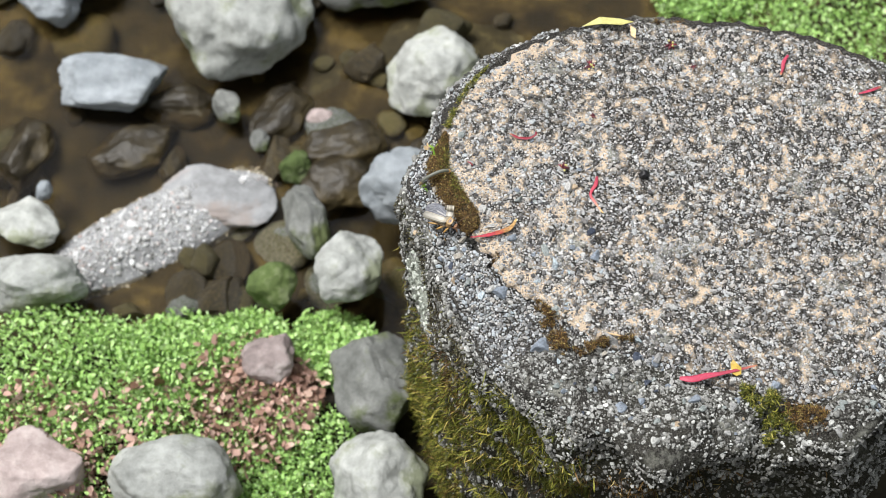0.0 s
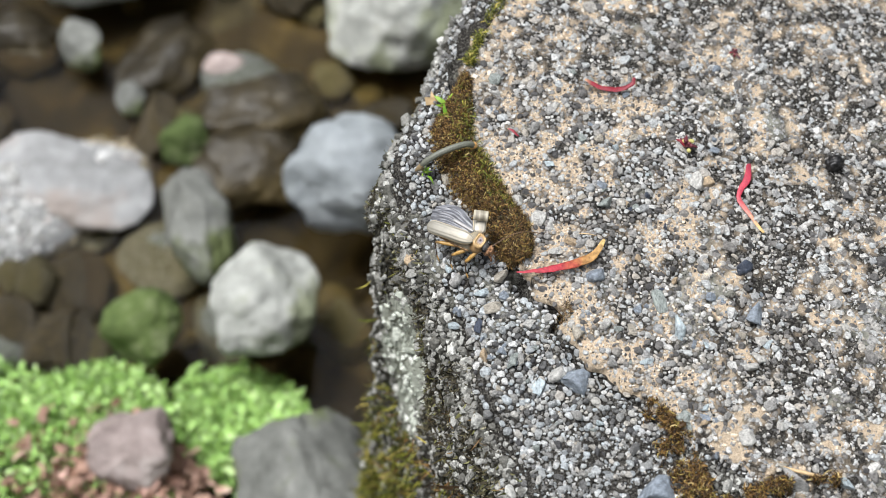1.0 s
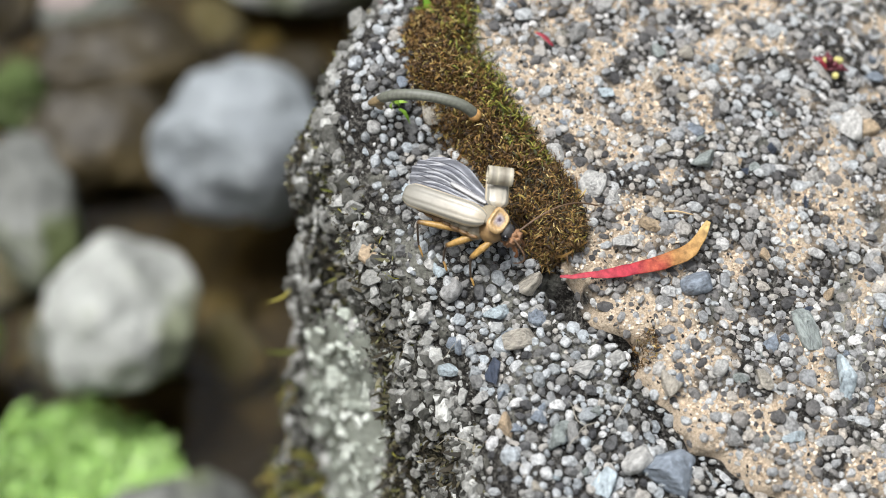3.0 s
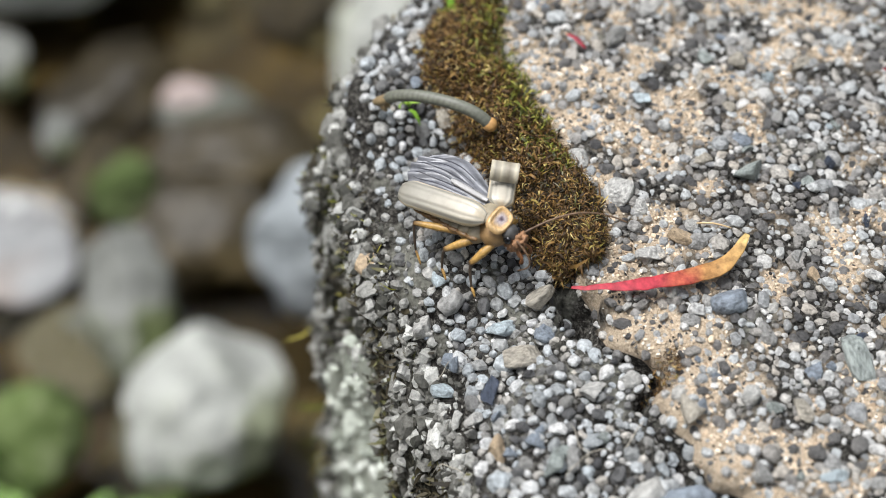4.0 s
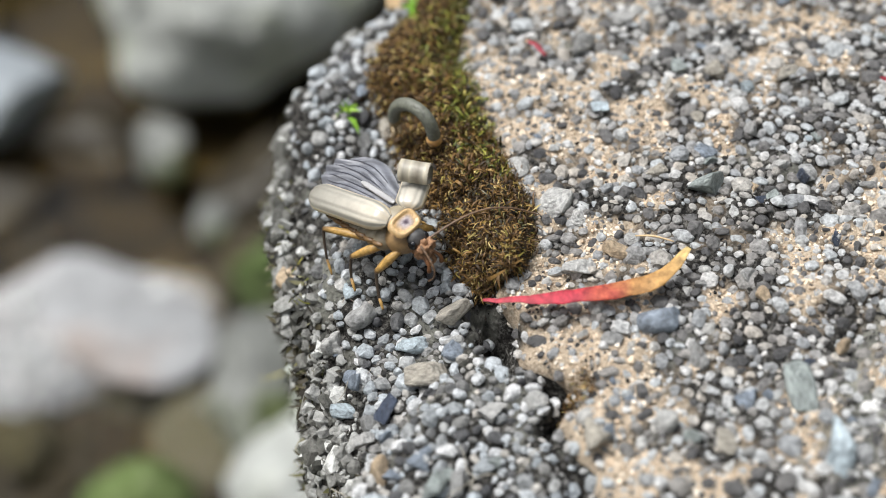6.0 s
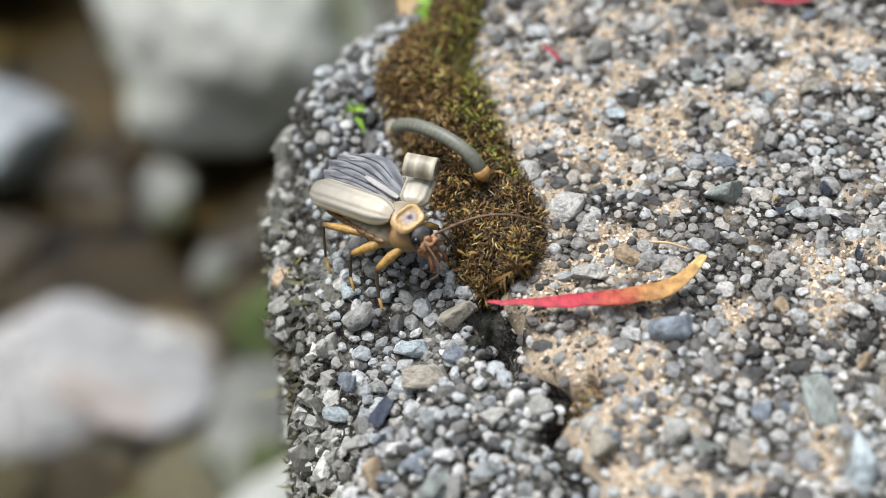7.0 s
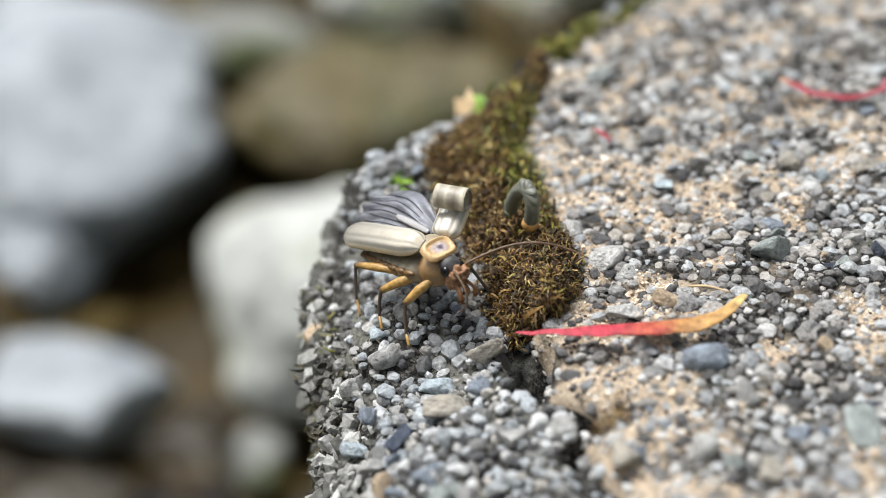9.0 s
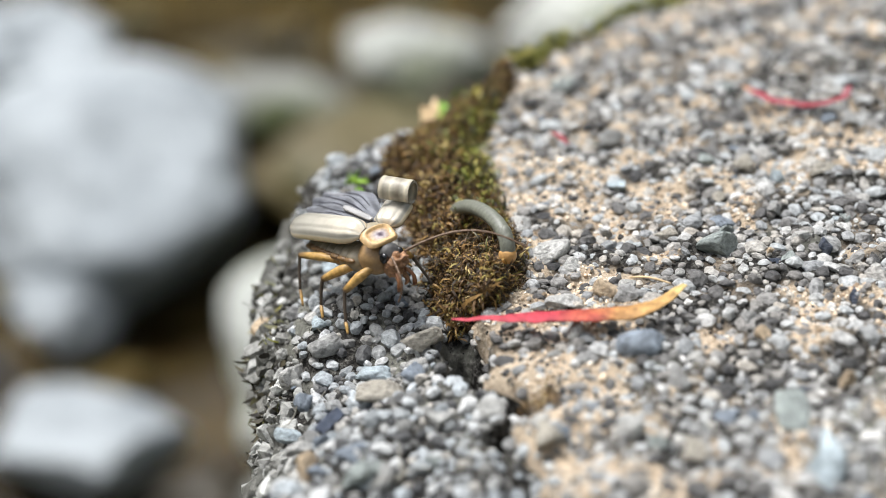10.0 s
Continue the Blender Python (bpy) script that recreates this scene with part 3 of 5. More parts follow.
ROCKS = [
    (-0.0900, 0.1090, -0.1520, 0.052, 0.027, 0.012, SANDBAR, "flat pale rock beside the gravel bar", -12),
    (-0.0405, 0.1277, -0.1517, 0.038, 0.026, 0.021, DARK_ROCK, "round brown mossy rock at the water's edge", 10),
    (-0.0566, 0.1185, -0.1486, 0.015, 0.015, 0.017, GREEN_ROCK, "small grey mossy rock in the water", 10),
    (-0.0662, 0.0603, -0.1386, 0.020, 0.018, 0.017, GREEN_ROCK, "small rock wrapped in green moss at the bank", 30),
    (-0.0658, 0.0266, -0.1287, 0.023, 0.018, 0.017, PINK_ROCK, "pinkish rock among plants on the bank", 10),
    (-0.0015, 0.1562, -0.1425, 0.042, 0.038, 0.036, ROCK, "pale grey angular boulder standing in the stream", 20),
    (-0.0795, 0.1925, -0.1400, 0.067, 0.062, 0.046, ROCK, "pale boulder with green algae standing in the stream", 70),
    (-0.1313, 0.1618, -0.1486, 0.054, 0.026, 0.021, BLUE_ROCK, "bluish-white oval rock lying in the water", -10),
    (-0.1580, 0.2070, -0.1490, 0.027, 0.026, 0.024, BLUE_ROCK, "small pale rock in the water", 0),
    (-0.0210, 0.2082, -0.1440, 0.057, 0.034, 0.034, GREY_ROCK, "pale grey flat boulder in the stream", 5),
    (-0.0841, 0.1479, -0.1486, 0.012, 0.016, 0.012, GREY_ROCK, "small grey stone in the water", 30),
    (-0.0167, 0.0988, -0.1348, 0.032, 0.029, 0.031, BLUE_ROCK, "smooth whitish-grey round rock", 0),
    (-0.0390, 0.0638, -0.1348, 0.030, 0.026, 0.026, ROCK, "pale grey blocky rock at the bank", 40),
    (-0.0535, 0.0924, -0.1440, 0.017, 0.034, 0.021, GREY_ROCK, "upright grey stone at the water's edge", 10),
    (-0.1630, 0.0970, -0.1463, 0.034, 0.021, 0.015, ROCK, "pale flat rock lying in the stream", -15),
    (-0.1554, 0.0656, -0.1386, 0.042, 0.023, 0.023, ROCK, "flat pale rock with moss at the bank", 5),
    (-0.0290, 0.0160, -0.1287, 0.032, 0.040, 0.038, GREY_ROCK, "grey weathered rock on the bank", 15),
    (-0.0995, -0.0194, -0.1256, 0.044, 0.031, 0.028, ROCK, "grey rock among leaves on the bank", 0),
    (-0.0321, -0.0225, -0.1310, 0.038, 0.034, 0.031, ROCK, "grey rock beside the post's foot", 60),
    (-0.1477, -0.0110, -0.1256, 0.038, 0.031, 0.026, PINK_ROCK, "pinkish-grey rock on the bank", 0),
    (-0.1700, 0.2600, -0.1450, 0.084, 0.116, 0.056, BLUE_ROCK, "large pale angular boulder in the stream", 45),
    (-0.1480, 0.3200, -0.1500, 0.070, 0.030, 0.024, GREY_ROCK, "long grey rock across the stream", 0),
    (-0.1170, 0.3560, -0.1500, 0.056, 0.030, 0.028, ROCK, "pale flat rock across the stream", 0),
    (-0.0700, 0.3900, -0.1500, 0.060, 0.050, 0.040, ROCK, "pale boulder across the stream", 10),
    (-0.2300, 0.3200, -0.1480, 0.070, 0.060, 0.055, BLUE_ROCK, "bluish-white boulder in the stream", 10),
    (-0.0481, 0.2763, -0.1540, 0.046, 0.038, 0.038, DARK_ROCK, "wet brown rock in the stream", 0),
    (-0.1030, 0.2850, -0.1500, 0.078, 0.066, 0.046, OLIVE_ROCK, "large olive-brown boulder lying in the stream", 10),
    (-0.1041, 0.1553, -0.1578, 0.031, 0.023, 0.015, DARK_ROCK, "wet brown stone under the water", 0),
    (-0.0635, 0.1476, -0.1563, 0.034, 0.023, 0.017, DARK_ROCK, "wet brown stone under the water", 50),
    (-0.1209, 0.1346, -0.1578, 0.038, 0.023, 0.015, DARK_ROCK, "wet brown stone under the water", 20),
    (-0.0405, 0.1116, -0.1517, 0.031, 0.026, 0.020, DARK_ROCK, "wet brown stone at the water's edge", 0),
    (-0.0715, 0.1335, -0.1520, 0.008, 0.010, 0.007, GREY_ROCK, "small grey stone in the water", 20),
    (-0.1560, 0.1140, -0.1510, 0.008, 0.007, 0.008, BLUE_ROCK, "small bluish stone in the water", 60),
    (-0.0470, 0.1415, -0.1500, 0.012, 0.009, 0.010, PINK_ROCK, "small pinkish-white stone in the water", 0),
    (-0.1669, 0.1346, -0.1563, 0.038, 0.023, 0.017, DARK_ROCK, "wet brown stone under the water", 70),
]
for i, (x, y, z, sx, sy, sz, mat, label, turn) in enumerate(ROCKS):
    make_rock(x, y, z, sx, sy, sz, mat, 100 + i, label, turn, 0.5 if sx == 0.067 else 1.0)


def scatter_stones():
    """Smaller stones over the stream bed, brown under water and pale above it."""
    rng = np.random.default_rng(17)
    shapes = []
    for k in range(6):
        shapes.append(make_rock(0, 0, -5, 1, 1, 1, DARK_ROCK, 300 + k, "brown stone lying on the stream bed", 0, 1.0, "stream bed stones", 4))
    kinds = [DARK_ROCK] * 5 + [OLIVE_ROCK] * 6 + [GREY_ROCK]
    for k in range(330):
        x, y = rng.uniform(-0.37, 0.032), 0.058 + 0.58 * rng.random() ** 2.0
        size = (0.008 + 0.017 * rng.random() ** 2) * (1 + 1.1 * (y - 0.058))
        mat = kinds[int(rng.integers(len(kinds)))]
        me = shapes[k % 6].data if mat is DARK_ROCK else None
        if me is None:
            me = shapes[k % 6].data.copy()
            me.materials[0] = mat
        ob = new("bed_stone", me)
        ob.matrix_world = pose(x, y, ground_height(x, y) + size * 0.15, 0, 0, rng.uniform(0, 360)) @ Matrix.Diagonal((size, size * rng.uniform(0.6, 1), size * rng.uniform(0.4, 0.7), 1))
        tagged(ob, {"wet_brown_rock": "brown stone lying on the stream bed", "olive_brown_rock": "olive-brown stone under the water"}.get(mat.name, "grey stone lying on the stream bed"), "rock", "stream bed stones")
    for ob in shapes:
        bpy.data.objects.remove(ob)


scatter_stones()


def make_gravel():
    """A low bar: a smooth sandy body strewn with fine gravel."""
    rng = np.random.default_rng(9)
    cx, cy = -0.113, 0.095

    def height(u):
        return -0.158 + 0.0115 * max(1 - u @ u, 0) ** 0.6 + 0.0018 * noise.noise(Vector((u[0] * 2.2, u[1] * 2.2, 4)))

    def spot(u):
        return cx + 0.048 * u[0] + 0.006 * u[1], cy + 0.022 * u[1] + 0.019 * u[0]
    n, verts, faces = 60, [], []
    for i in range(n + 1):
        for j in range(n + 1):
            u = np.array((i / n * 2.4 - 1.2, j / n * 2.4 - 1.2))
            verts.append((*spot(u), height(u) - 0.06 * max(u @ u - 0.9, 0)))
    for i in range(n):
        for j in range(n):
            k = i * (n + 1) + j
            faces.append((k, k + n + 1, k + n + 2, k + 1))
    tagged(mesh_object("gravel_bar", verts, faces, SANDBAR), "low bar of pale grey sand and gravel in the stream", "gravel", kind="structure")
    rows = []
    while len(rows) < 5500:
        u = rng.normal(size=2) * 0.5
        if u @ u < 1.0:
            rows.append((*spot(u), height(u) + rng.normal(0, 0.0002), 0.00034 * math.exp(rng.normal(0, 0.55))))
    rows = np.array(rows)
    shapes, f = pebble_shapes(1, 8, 21, 3, 0.06)
    v, t = scattered(shapes, f, rows[:, :3], rows[:, 3], rng)
    tagged(batch_object("gravel", v, t, GRAVEL), "fine pale grey gravel lying on the bar", "gravel", kind="stuff")


make_gravel()


def make_leaves(name, cover, count, size, mat, label, seed, height):
    """Low leaves over patches (x, y, radius)."""
    rng = np.random.default_rng(seed)
    pick = rng.integers(0, len(cover), count)
    c = np.array(cover)[pick]
    ang, rad = rng.uniform(0, 2 * math.pi, count), np.sqrt(rng.random(count))
    x, y = c[:, 0] + c[:, 2] * rad * np.cos(ang), c[:, 1] + c[:, 2] * rad * np.sin(ang)
    z = np.array([ground_height(a, b) for a, b in zip(x, y)]) + height * rng.random(count)
    ways = rng.normal(size=(count, 3)) * (1, 1, 0.5) + (0, 0, 0.35)
    ways /= np.linalg.norm(ways, axis=1, keepdims=True)
    ln = size * np.exp(rng.normal(0, 0.3, count))
    v, t = blades(np.c_[x, y, z], ways, ln, ln * 0.3, rng, 0.4)
    tagged(batch_object(name, v, t, mat, True), label, "plants" if mat is LEAF else "leaf litter", kind="stuff")


make_leaves("low_green_plants", [(-0.1133, 0.0120, 0.0383), (-0.0826, 0.0005, 0.0306), (-0.1439, 0.0235, 0.0345), (-0.0750, 0.0388, 0.0153), (-0.0443, 0.0400, 0.0153), (-0.0400, 0.0330, 0.0140), (-0.1592, -0.0071, 0.0306), (-0.0596, -0.0148, 0.0268), (-0.0979, 0.0312, 0.0230),
                                 (0.1395, 0.1767, 0.0460), (0.1778, 0.1920, 0.0536), (0.1165, 0.1997, 0.0230)], 60000, 0.0015, LEAF, "bright green low plants covering the stream bank", 31, 0.014)
make_leaves("leaf_litter", [(-0.0750, 0.0158, 0.0230), (-0.1477, -0.0033, 0.0230), (-0.1056, -0.0071, 0.0306), (-0.0660, 0.0150, 0.0180), (-0.0711, 0.0082, 0.0192)], 5000, 0.0026, LITTER, "pinkish-brown fallen leaves on the bank", 33, 0.015)


# ---- small things on the post ----
def top_height(x, y):
    """Height of the post's top at x, y."""
    r, a = math.hypot(x - CX, y - CY), math.degrees(math.atan2(y - CY, x - CX))
    return post_point(a, float(np.interp(r, [k[0] for k in profile(a)][:12], range(12))), 0.0)[0].z


def plain(name, colour, rough=0.5, vary=0.25, scale=900.0, bump=0.3, depth=0.0001, spec=0.5, sheen=0.0, alpha=1.0, trans=0.0):
    m, n, l, b = material(name, rough)
    co = n.new("ShaderNodeTexCoord").outputs["Object"]
    nz, big = noise_node(n, l, co, scale, 5, 0.65), noise_node(n, l, co, scale * 0.2, 3, 0.5)
    r = ramp(n, [(0.3, tuple(c * (1 - vary) for c in colour)), (0.7, tuple(min(c * (1 + vary), 0.95) for c in colour))])
    l.new(nz.outputs[0], r.inputs[0])
    v = ramp(n, [(0.3, (1 - vary * 0.7,) * 3), (0.7, (1, 1, 1))])
    l.new(big.outputs[0], v.inputs[0])
    l.new(mixed(n, l, r.outputs[0], v.outputs[0], 1.0, "MULTIPLY"), b.inputs["Base Color"])
    bumped(n, l, b, nz.outputs[0], bump, depth)
    b.inputs["Specular IOR Level"].default_value = spec
    b.inputs["Sheen Weight"].default_value = sheen
    b.inputs["Alpha"].default_value = alpha
    b.inputs["Transmission Weight"].default_value = trans
    return m


def along_material(name, stops, rough=0.5, fibre=0.3, scale=600.0, alpha=1.0, spec=0.5, across=0.0):
    """Colour that runs along the piece by its own "along" value, with fine fibres."""
    m, n, l, b = material(name, rough)
    at = n.new("ShaderNodeAttribute")
    at.attribute_name = "along"
    co = n.new("ShaderNodeTexCoord").outputs["Object"]
    nz = noise_node(n, l, co, scale, 4, 0.6)
    add = n.new("ShaderNodeMath")
    add.operation = "MULTIPLY_ADD"
    l.new(nz.outputs[0], add.inputs[0])
    add.inputs[1].default_value = 0.25
    sub = n.new("ShaderNodeMath")
    sub.operation = "SUBTRACT"
    l.new(at.outputs["Fac"], sub.inputs[0])
    sub.inputs[1].default_value = 0.125
    l.new(sub.outputs[0], add.inputs[2])
    r = ramp(n, stops)
    l.new(add.outputs[0], r.inputs[0])
    v = ramp(n, [(0.3, (1 - fibre,) * 3), (0.7, (1 + fibre * 0.5,) * 3)])
    fib = noise_node(n, l, co, scale * 4, 3, 0.6)
    l.new(fib.outputs[0], v.inputs[0])
    l.new(mixed(n, l, r.outputs[0], v.outputs[0], 1.0, "MULTIPLY"), b.inputs["Base Color"])
    bumped(n, l, b, fib.outputs[0], fibre * 1.3, 0.0001)
    b.inputs["Alpha"].default_value = alpha
    b.inputs["Specular IOR Level"].default_value = spec
    return m


MOSS_SPRIG = island_material("fresh_green_sprig", [(0.0, (0.12, 0.26, 0.02)), (1.0, (0.36, 0.55, 0.07))], 0.5, 900, 0.2, 0.4)
PETAL = along_material("red_to_yellow_bud_scale", [(0.0, (0.44, 0.06, 0.08)), (0.45, (0.44, 0.035, 0.055)), (0.58, (0.42, 0.08, 0.05)), (0.68, (0.40, 0.20, 0.07)), (0.9, (0.47, 0.29, 0.105)), (1.0, (0.58, 0.42, 0.17))], 0.62, 0.5, 450.0, spec=0.3)
PETAL_RED = along_material("crimson_bud_scale", [(0.0, (0.5, 0.32, 0.18)), (0.14, (0.26, 0.016, 0.03)), (0.9, (0.21, 0.011, 0.024)), (1.0, (0.15, 0.012, 0.02))], 0.5)
PETAL_BENT = along_material("crimson_bud_scale_with_pale_end", [(0.0, (0.35, 0.03, 0.06)), (0.5, (0.5, 0.05, 0.08)), (0.75, (0.62, 0.22, 0.18)), (1.0, (0.7, 0.5, 0.2))], 0.5)
PETAL_PINK = along_material("pink_red_bud_scale", [(0.0, (0.46, 0.035, 0.08)), (0.45, (0.46, 0.04, 0.085)), (0.8, (0.3, 0.03, 0.05)), (1.0, (0.5, 0.25, 0.12))], 0.5)
YELLOW = plain("yellow_leaf", (0.62, 0.42, 0.08), 0.55)
PALE_YELLOW = plain("pale_yellow_green_leaf", (0.6, 0.55, 0.2), 0.55)
TAN_LEAF = plain("dry_tan_leaf", (0.66, 0.47, 0.26), 0.65)
MAROON = plain("dark_red_stem", (0.13, 0.022, 0.035), 0.5)
BLACK_SEED = plain("black_seed", (0.012, 0.011, 0.012), 0.45, 0.4, 1500)


def with_along(ob, values):
    at = ob.data.attributes.new("along", "FLOAT", "POINT")
    at.data.foreach_set("value", np.array(values, np.float32))
    return ob


def tube_data(points, radii, sides=10, flat=1.0, rings=4):
    """A round, tapered body along smoothed points; flat squeezes it."""
    pts, rad = [Vector(p) for p in points], list(radii)
    line, rr, al = [], [], []
    n = len(pts)
    for i in range(n - 1):
        p0, p1, p2, p3 = pts[max(i - 1, 0)], pts[i], pts[i + 1], pts[min(i + 2, n - 1)]
        for k in range(rings):
            t = k / rings
            line.append(0.5 * ((2 * p1) + (p2 - p0) * t + (2 * p0 - 5 * p1 + 4 * p2 - p3) * t * t + (3 * p1 - p0 - 3 * p2 + p3) * t**3))
            rr.append(rad[i] * (1 - t) + rad[i + 1] * t)
            al.append((i + t) / (n - 1))
    line.append(pts[-1]), rr.append(rad[-1]), al.append(1.0)
    verts, faces, along = [], [], []
    for i, p in enumerate(line):
        d = (line[min(i + 1, len(line) - 1)] - line[max(i - 1, 0)]).normalized()
        side = d.cross(Vector((0, 0, 1)))
        side = side.normalized() if side.length > 1e-4 else Vector((0, 1, 0))
        up = side.cross(d)
        for k in range(sides):
            a = 2 * math.pi * k / sides
            verts.append(p + side * (rr[i] * math.cos(a)) + up * (rr[i] * flat * math.sin(a)))
            along.append(al[i])
    for i in range(len(line) - 1):
        for k in range(sides):
            q = (k + 1) % sides
            faces.append((i * sides + k, i * sides + q, (i + 1) * sides + q, (i + 1) * sides + k))
    faces += [tuple(range(sides))[::-1], tuple(range((len(line) - 1) * sides, len(line) * sides))]
    return verts, faces, along


def tube(name, points, radii, mat, parent=None, sides=10, flat=1.0, label="", ragged=0.0):
    v, f, al = tube_data(points, radii, sides, flat)
    if ragged:
        v = [p + Vector((noise.noise(p * 900), noise.noise(p * 900 + Vector((7, 0, 0))), noise.noise(p * 900 + Vector((0, 9, 0))))) * ragged for p in v]
    return tagged(with_along(mesh_object(name, v, f, mat, True, parent), al), label)


def ellipsoid(name, centre, radii, mat, parent=None, turn=(0, 0, 0), level=3, rough=0.0, seed=0, label="", squash=None):
    v, f = ico(level)
    off = Vector((seed * 3.1, seed * 1.7, 0.4))
    if rough:
        v = v * np.array([[1 + rough * noise.noise(Vector(p) * 2.2 + off) + 0.5 * rough * noise.noise(Vector(p) * 5 + off)] for p in v])
    if squash:
        v = np.array([squash(*p) for p in v])
    v = v * radii
    m = np.array(Euler([radians(a) for a in turn]).to_matrix())
    return tagged(mesh_object(name, v @ m.T + np.array(centre), f, mat, True, parent), label)


# moss in the joint, on the rim and down the side
def moss_places(rng, stretch, count):
    """Random places over a chain of (x, y, half width) on the top."""
    c = np.array(stretch)
    seg = rng.integers(0, len(c) - 1, count)
    t = rng.random(count)[:, None]
    m = c[seg] * (1 - t) + c[seg + 1] * t
    d = c[seg + 1, :2] - c[seg, :2]
    d /= np.linalg.norm(d, axis=1, keepdims=True) + 1e-9
    w = rng.uniform(-1, 1, count) * (0.8 + 0.35 * rng.random(count))
    return m[:, :2] + np.c_[-d[:, 1], d[:, 0]] * (w * m[:, 2])[:, None], np.abs(w)


def make_moss(stretch, count, length, mat, label, seed, lift, patchy=False):
    rng = np.random.default_rng(seed)
    xy, edge = moss_places(rng, stretch, count)
    if patchy:
        keep = np.array([noise.noise(Vector((a, b, 0.01)) * 420) > -0.12 for a, b in xy])
        xy, edge = xy[keep], edge[keep]
        count = len(xy)
    z = np.array([top_height(a, b) for a, b in xy])
    hump = np.array([0.5 + 0.5 * noise.noise(Vector((a, b, 0)) * 330) for a, b in xy])
    z += lift * np.clip(1.1 - edge**2, 0, 1) * (0.25 + 1.2 * hump) + rng.uniform(-0.0011, 0.0003, count)
    ways = rng.normal(size=(count, 3)) * (0.8, 0.8, 0.5) + (0, 0, 0.9)
    ways /= np.linalg.norm(ways, axis=1, keepdims=True)
    ln = length * np.exp(rng.normal(0, 0.3, count))
    v, t = curls(np.c_[xy, z], ways, ln, ln * 0.05, rng, 4.6)
    return tagged(batch_object("moss", v, t, mat, True), label, "moss", kind="stuff")


make_moss([(-0.0056, 0.0345, 0.0012), (-0.0067, 0.0309, 0.0023), (-0.0085, 0.0230, 0.0036), (-0.0048, 0.0150, 0.0033), (-0.0011, 0.0085, 0.0032), (0.0002, 0.0040, 0.0027), (0.0006, 0.0022, 0.0014)], 46000, 0.00082, MOSS_BROWN,
          "brown-olive moss cushion in the joint of the concrete rim", 41, 0.0024)
make_moss([(-0.0062, 0.0330, 0.0016), (-0.0070, 0.0240, 0.0030), (-0.0040, 0.0160, 0.0026), (-0.0010, 0.0100, 0.002)], 1800, 0.0010, MOSS_GREEN, "fresh green moss tips in the joint of the rim", 42, 0.0026)
make_moss([(-0.0050, 0.037, 0.0012), (-0.0030, 0.0430, 0.0016), (0.0040, 0.0540, 0.0012), (0.0090, 0.0600, 0.0009)], 3000, 0.0012, MOSS_GREEN, "thin line of green moss along the rim", 43, 0.0015)
make_moss([(0.0150, 0.0655, 0.0012), (0.0200, 0.0680, 0.0026), (0.0270, 0.0705, 0.0018)], 2600, 0.0012, MOSS_BROWN, "dark moss patch at the rim", 44, 0.002)
make_moss([(0.0600, 0.0730, 0.0016), (0.0680, 0.0735, 0.0024), (0.0740, 0.0725, 0.0016)], 2600, 0.0012, MOSS_BROWN, "dark moss patch at the rim", 45, 0.002)
make_moss([(0.0165, -0.0215, 0.0012), (0.0200, -0.0265, 0.0026), (0.0215, -0.0335, 0.0032), (0.0240, -0.0375, 0.002), (0.0330, -0.0345, 0.0012), (0.0420, -0.0345, 0.0008)], 9000, 0.0011, MOSS_BROWN, "brown moss in a crack of the concrete rim", 46, 0.0022, True)
make_moss([(0.0690, -0.0510, 0.001), (0.0745, -0.0535, 0.0036), (0.0800, -0.0590, 0.0042), (0.0770, -0.0650, 0.003)], 7000, 0.0016, MOSS_GREEN, "green moss clump in a gap of the rim", 47, 0.003, True)
make_moss([(0.0790, -0.0560, 0.002), (0.0850, -0.0580, 0.003), (0.0890, -0.0620, 0.004), (0.0870, -0.0680, 0.003)], 6000, 0.0014, MOSS_BROWN, "brown moss clump in a gap of the rim", 48, 0.002, True)
make_moss([(0.0058, -0.0085, 0.0008), (0.0064, -0.0065, 0.0012), (0.0070, -0.0052, 0.0006)], 350, 0.0006, MOSS_BROWN, "small green moss tuft in the joint", 49, 0.001)


def make_side_moss(spots, count, length, mat, label, seed, droop):
    rng = np.random.default_rng(seed)
    rows, dirs = [], []
    c = np.array(spots)
    share = c[:, 2] * c[:, 3]
    for k in rng.choice(len(c), count, p=share / share.sum()):
        deg = c[k, 0] + c[k, 2] * rng.normal() * 0.5
        z = c[k, 1] + c[k, 3] * rng.normal() * 0.5
        if z > -0.0045 or lichen_patch(deg, z) > 0.3:
            continue
        if length > 0.001 and (deg + 180) % 360 - 180 < -162 and z > -0.045:
            continue
        if noise.noise(Vector((deg * 0.16, z * 110, 3.0))) < -0.12:
            continue
        s = float(np.interp(-z, [-p[1] for p in profile(deg)][6:], range(6, 14)))
        p, n = post_point(deg, s)
        rows.append(p + n * rng.uniform(-0.0003, 0.0007))
        dirs.append(n * rng.uniform(0.4, 1.1) + Vector(rng.normal(size=3)) * 0.45 + Vector((0, 0, droop)))
    ways = np.array(dirs)
    ways /= np.linalg.norm(ways, axis=1, keepdims=True)
    ln = length * np.exp(rng.normal(0, 0.35, len(rows)))
    v, t = blades(np.array(rows), ways, ln, ln * (0.2 if length < 0.0006 else 0.055), rng, 1.1)
    return tagged(batch_object("moss", v, t, mat, True), label, "moss", kind="stuff")


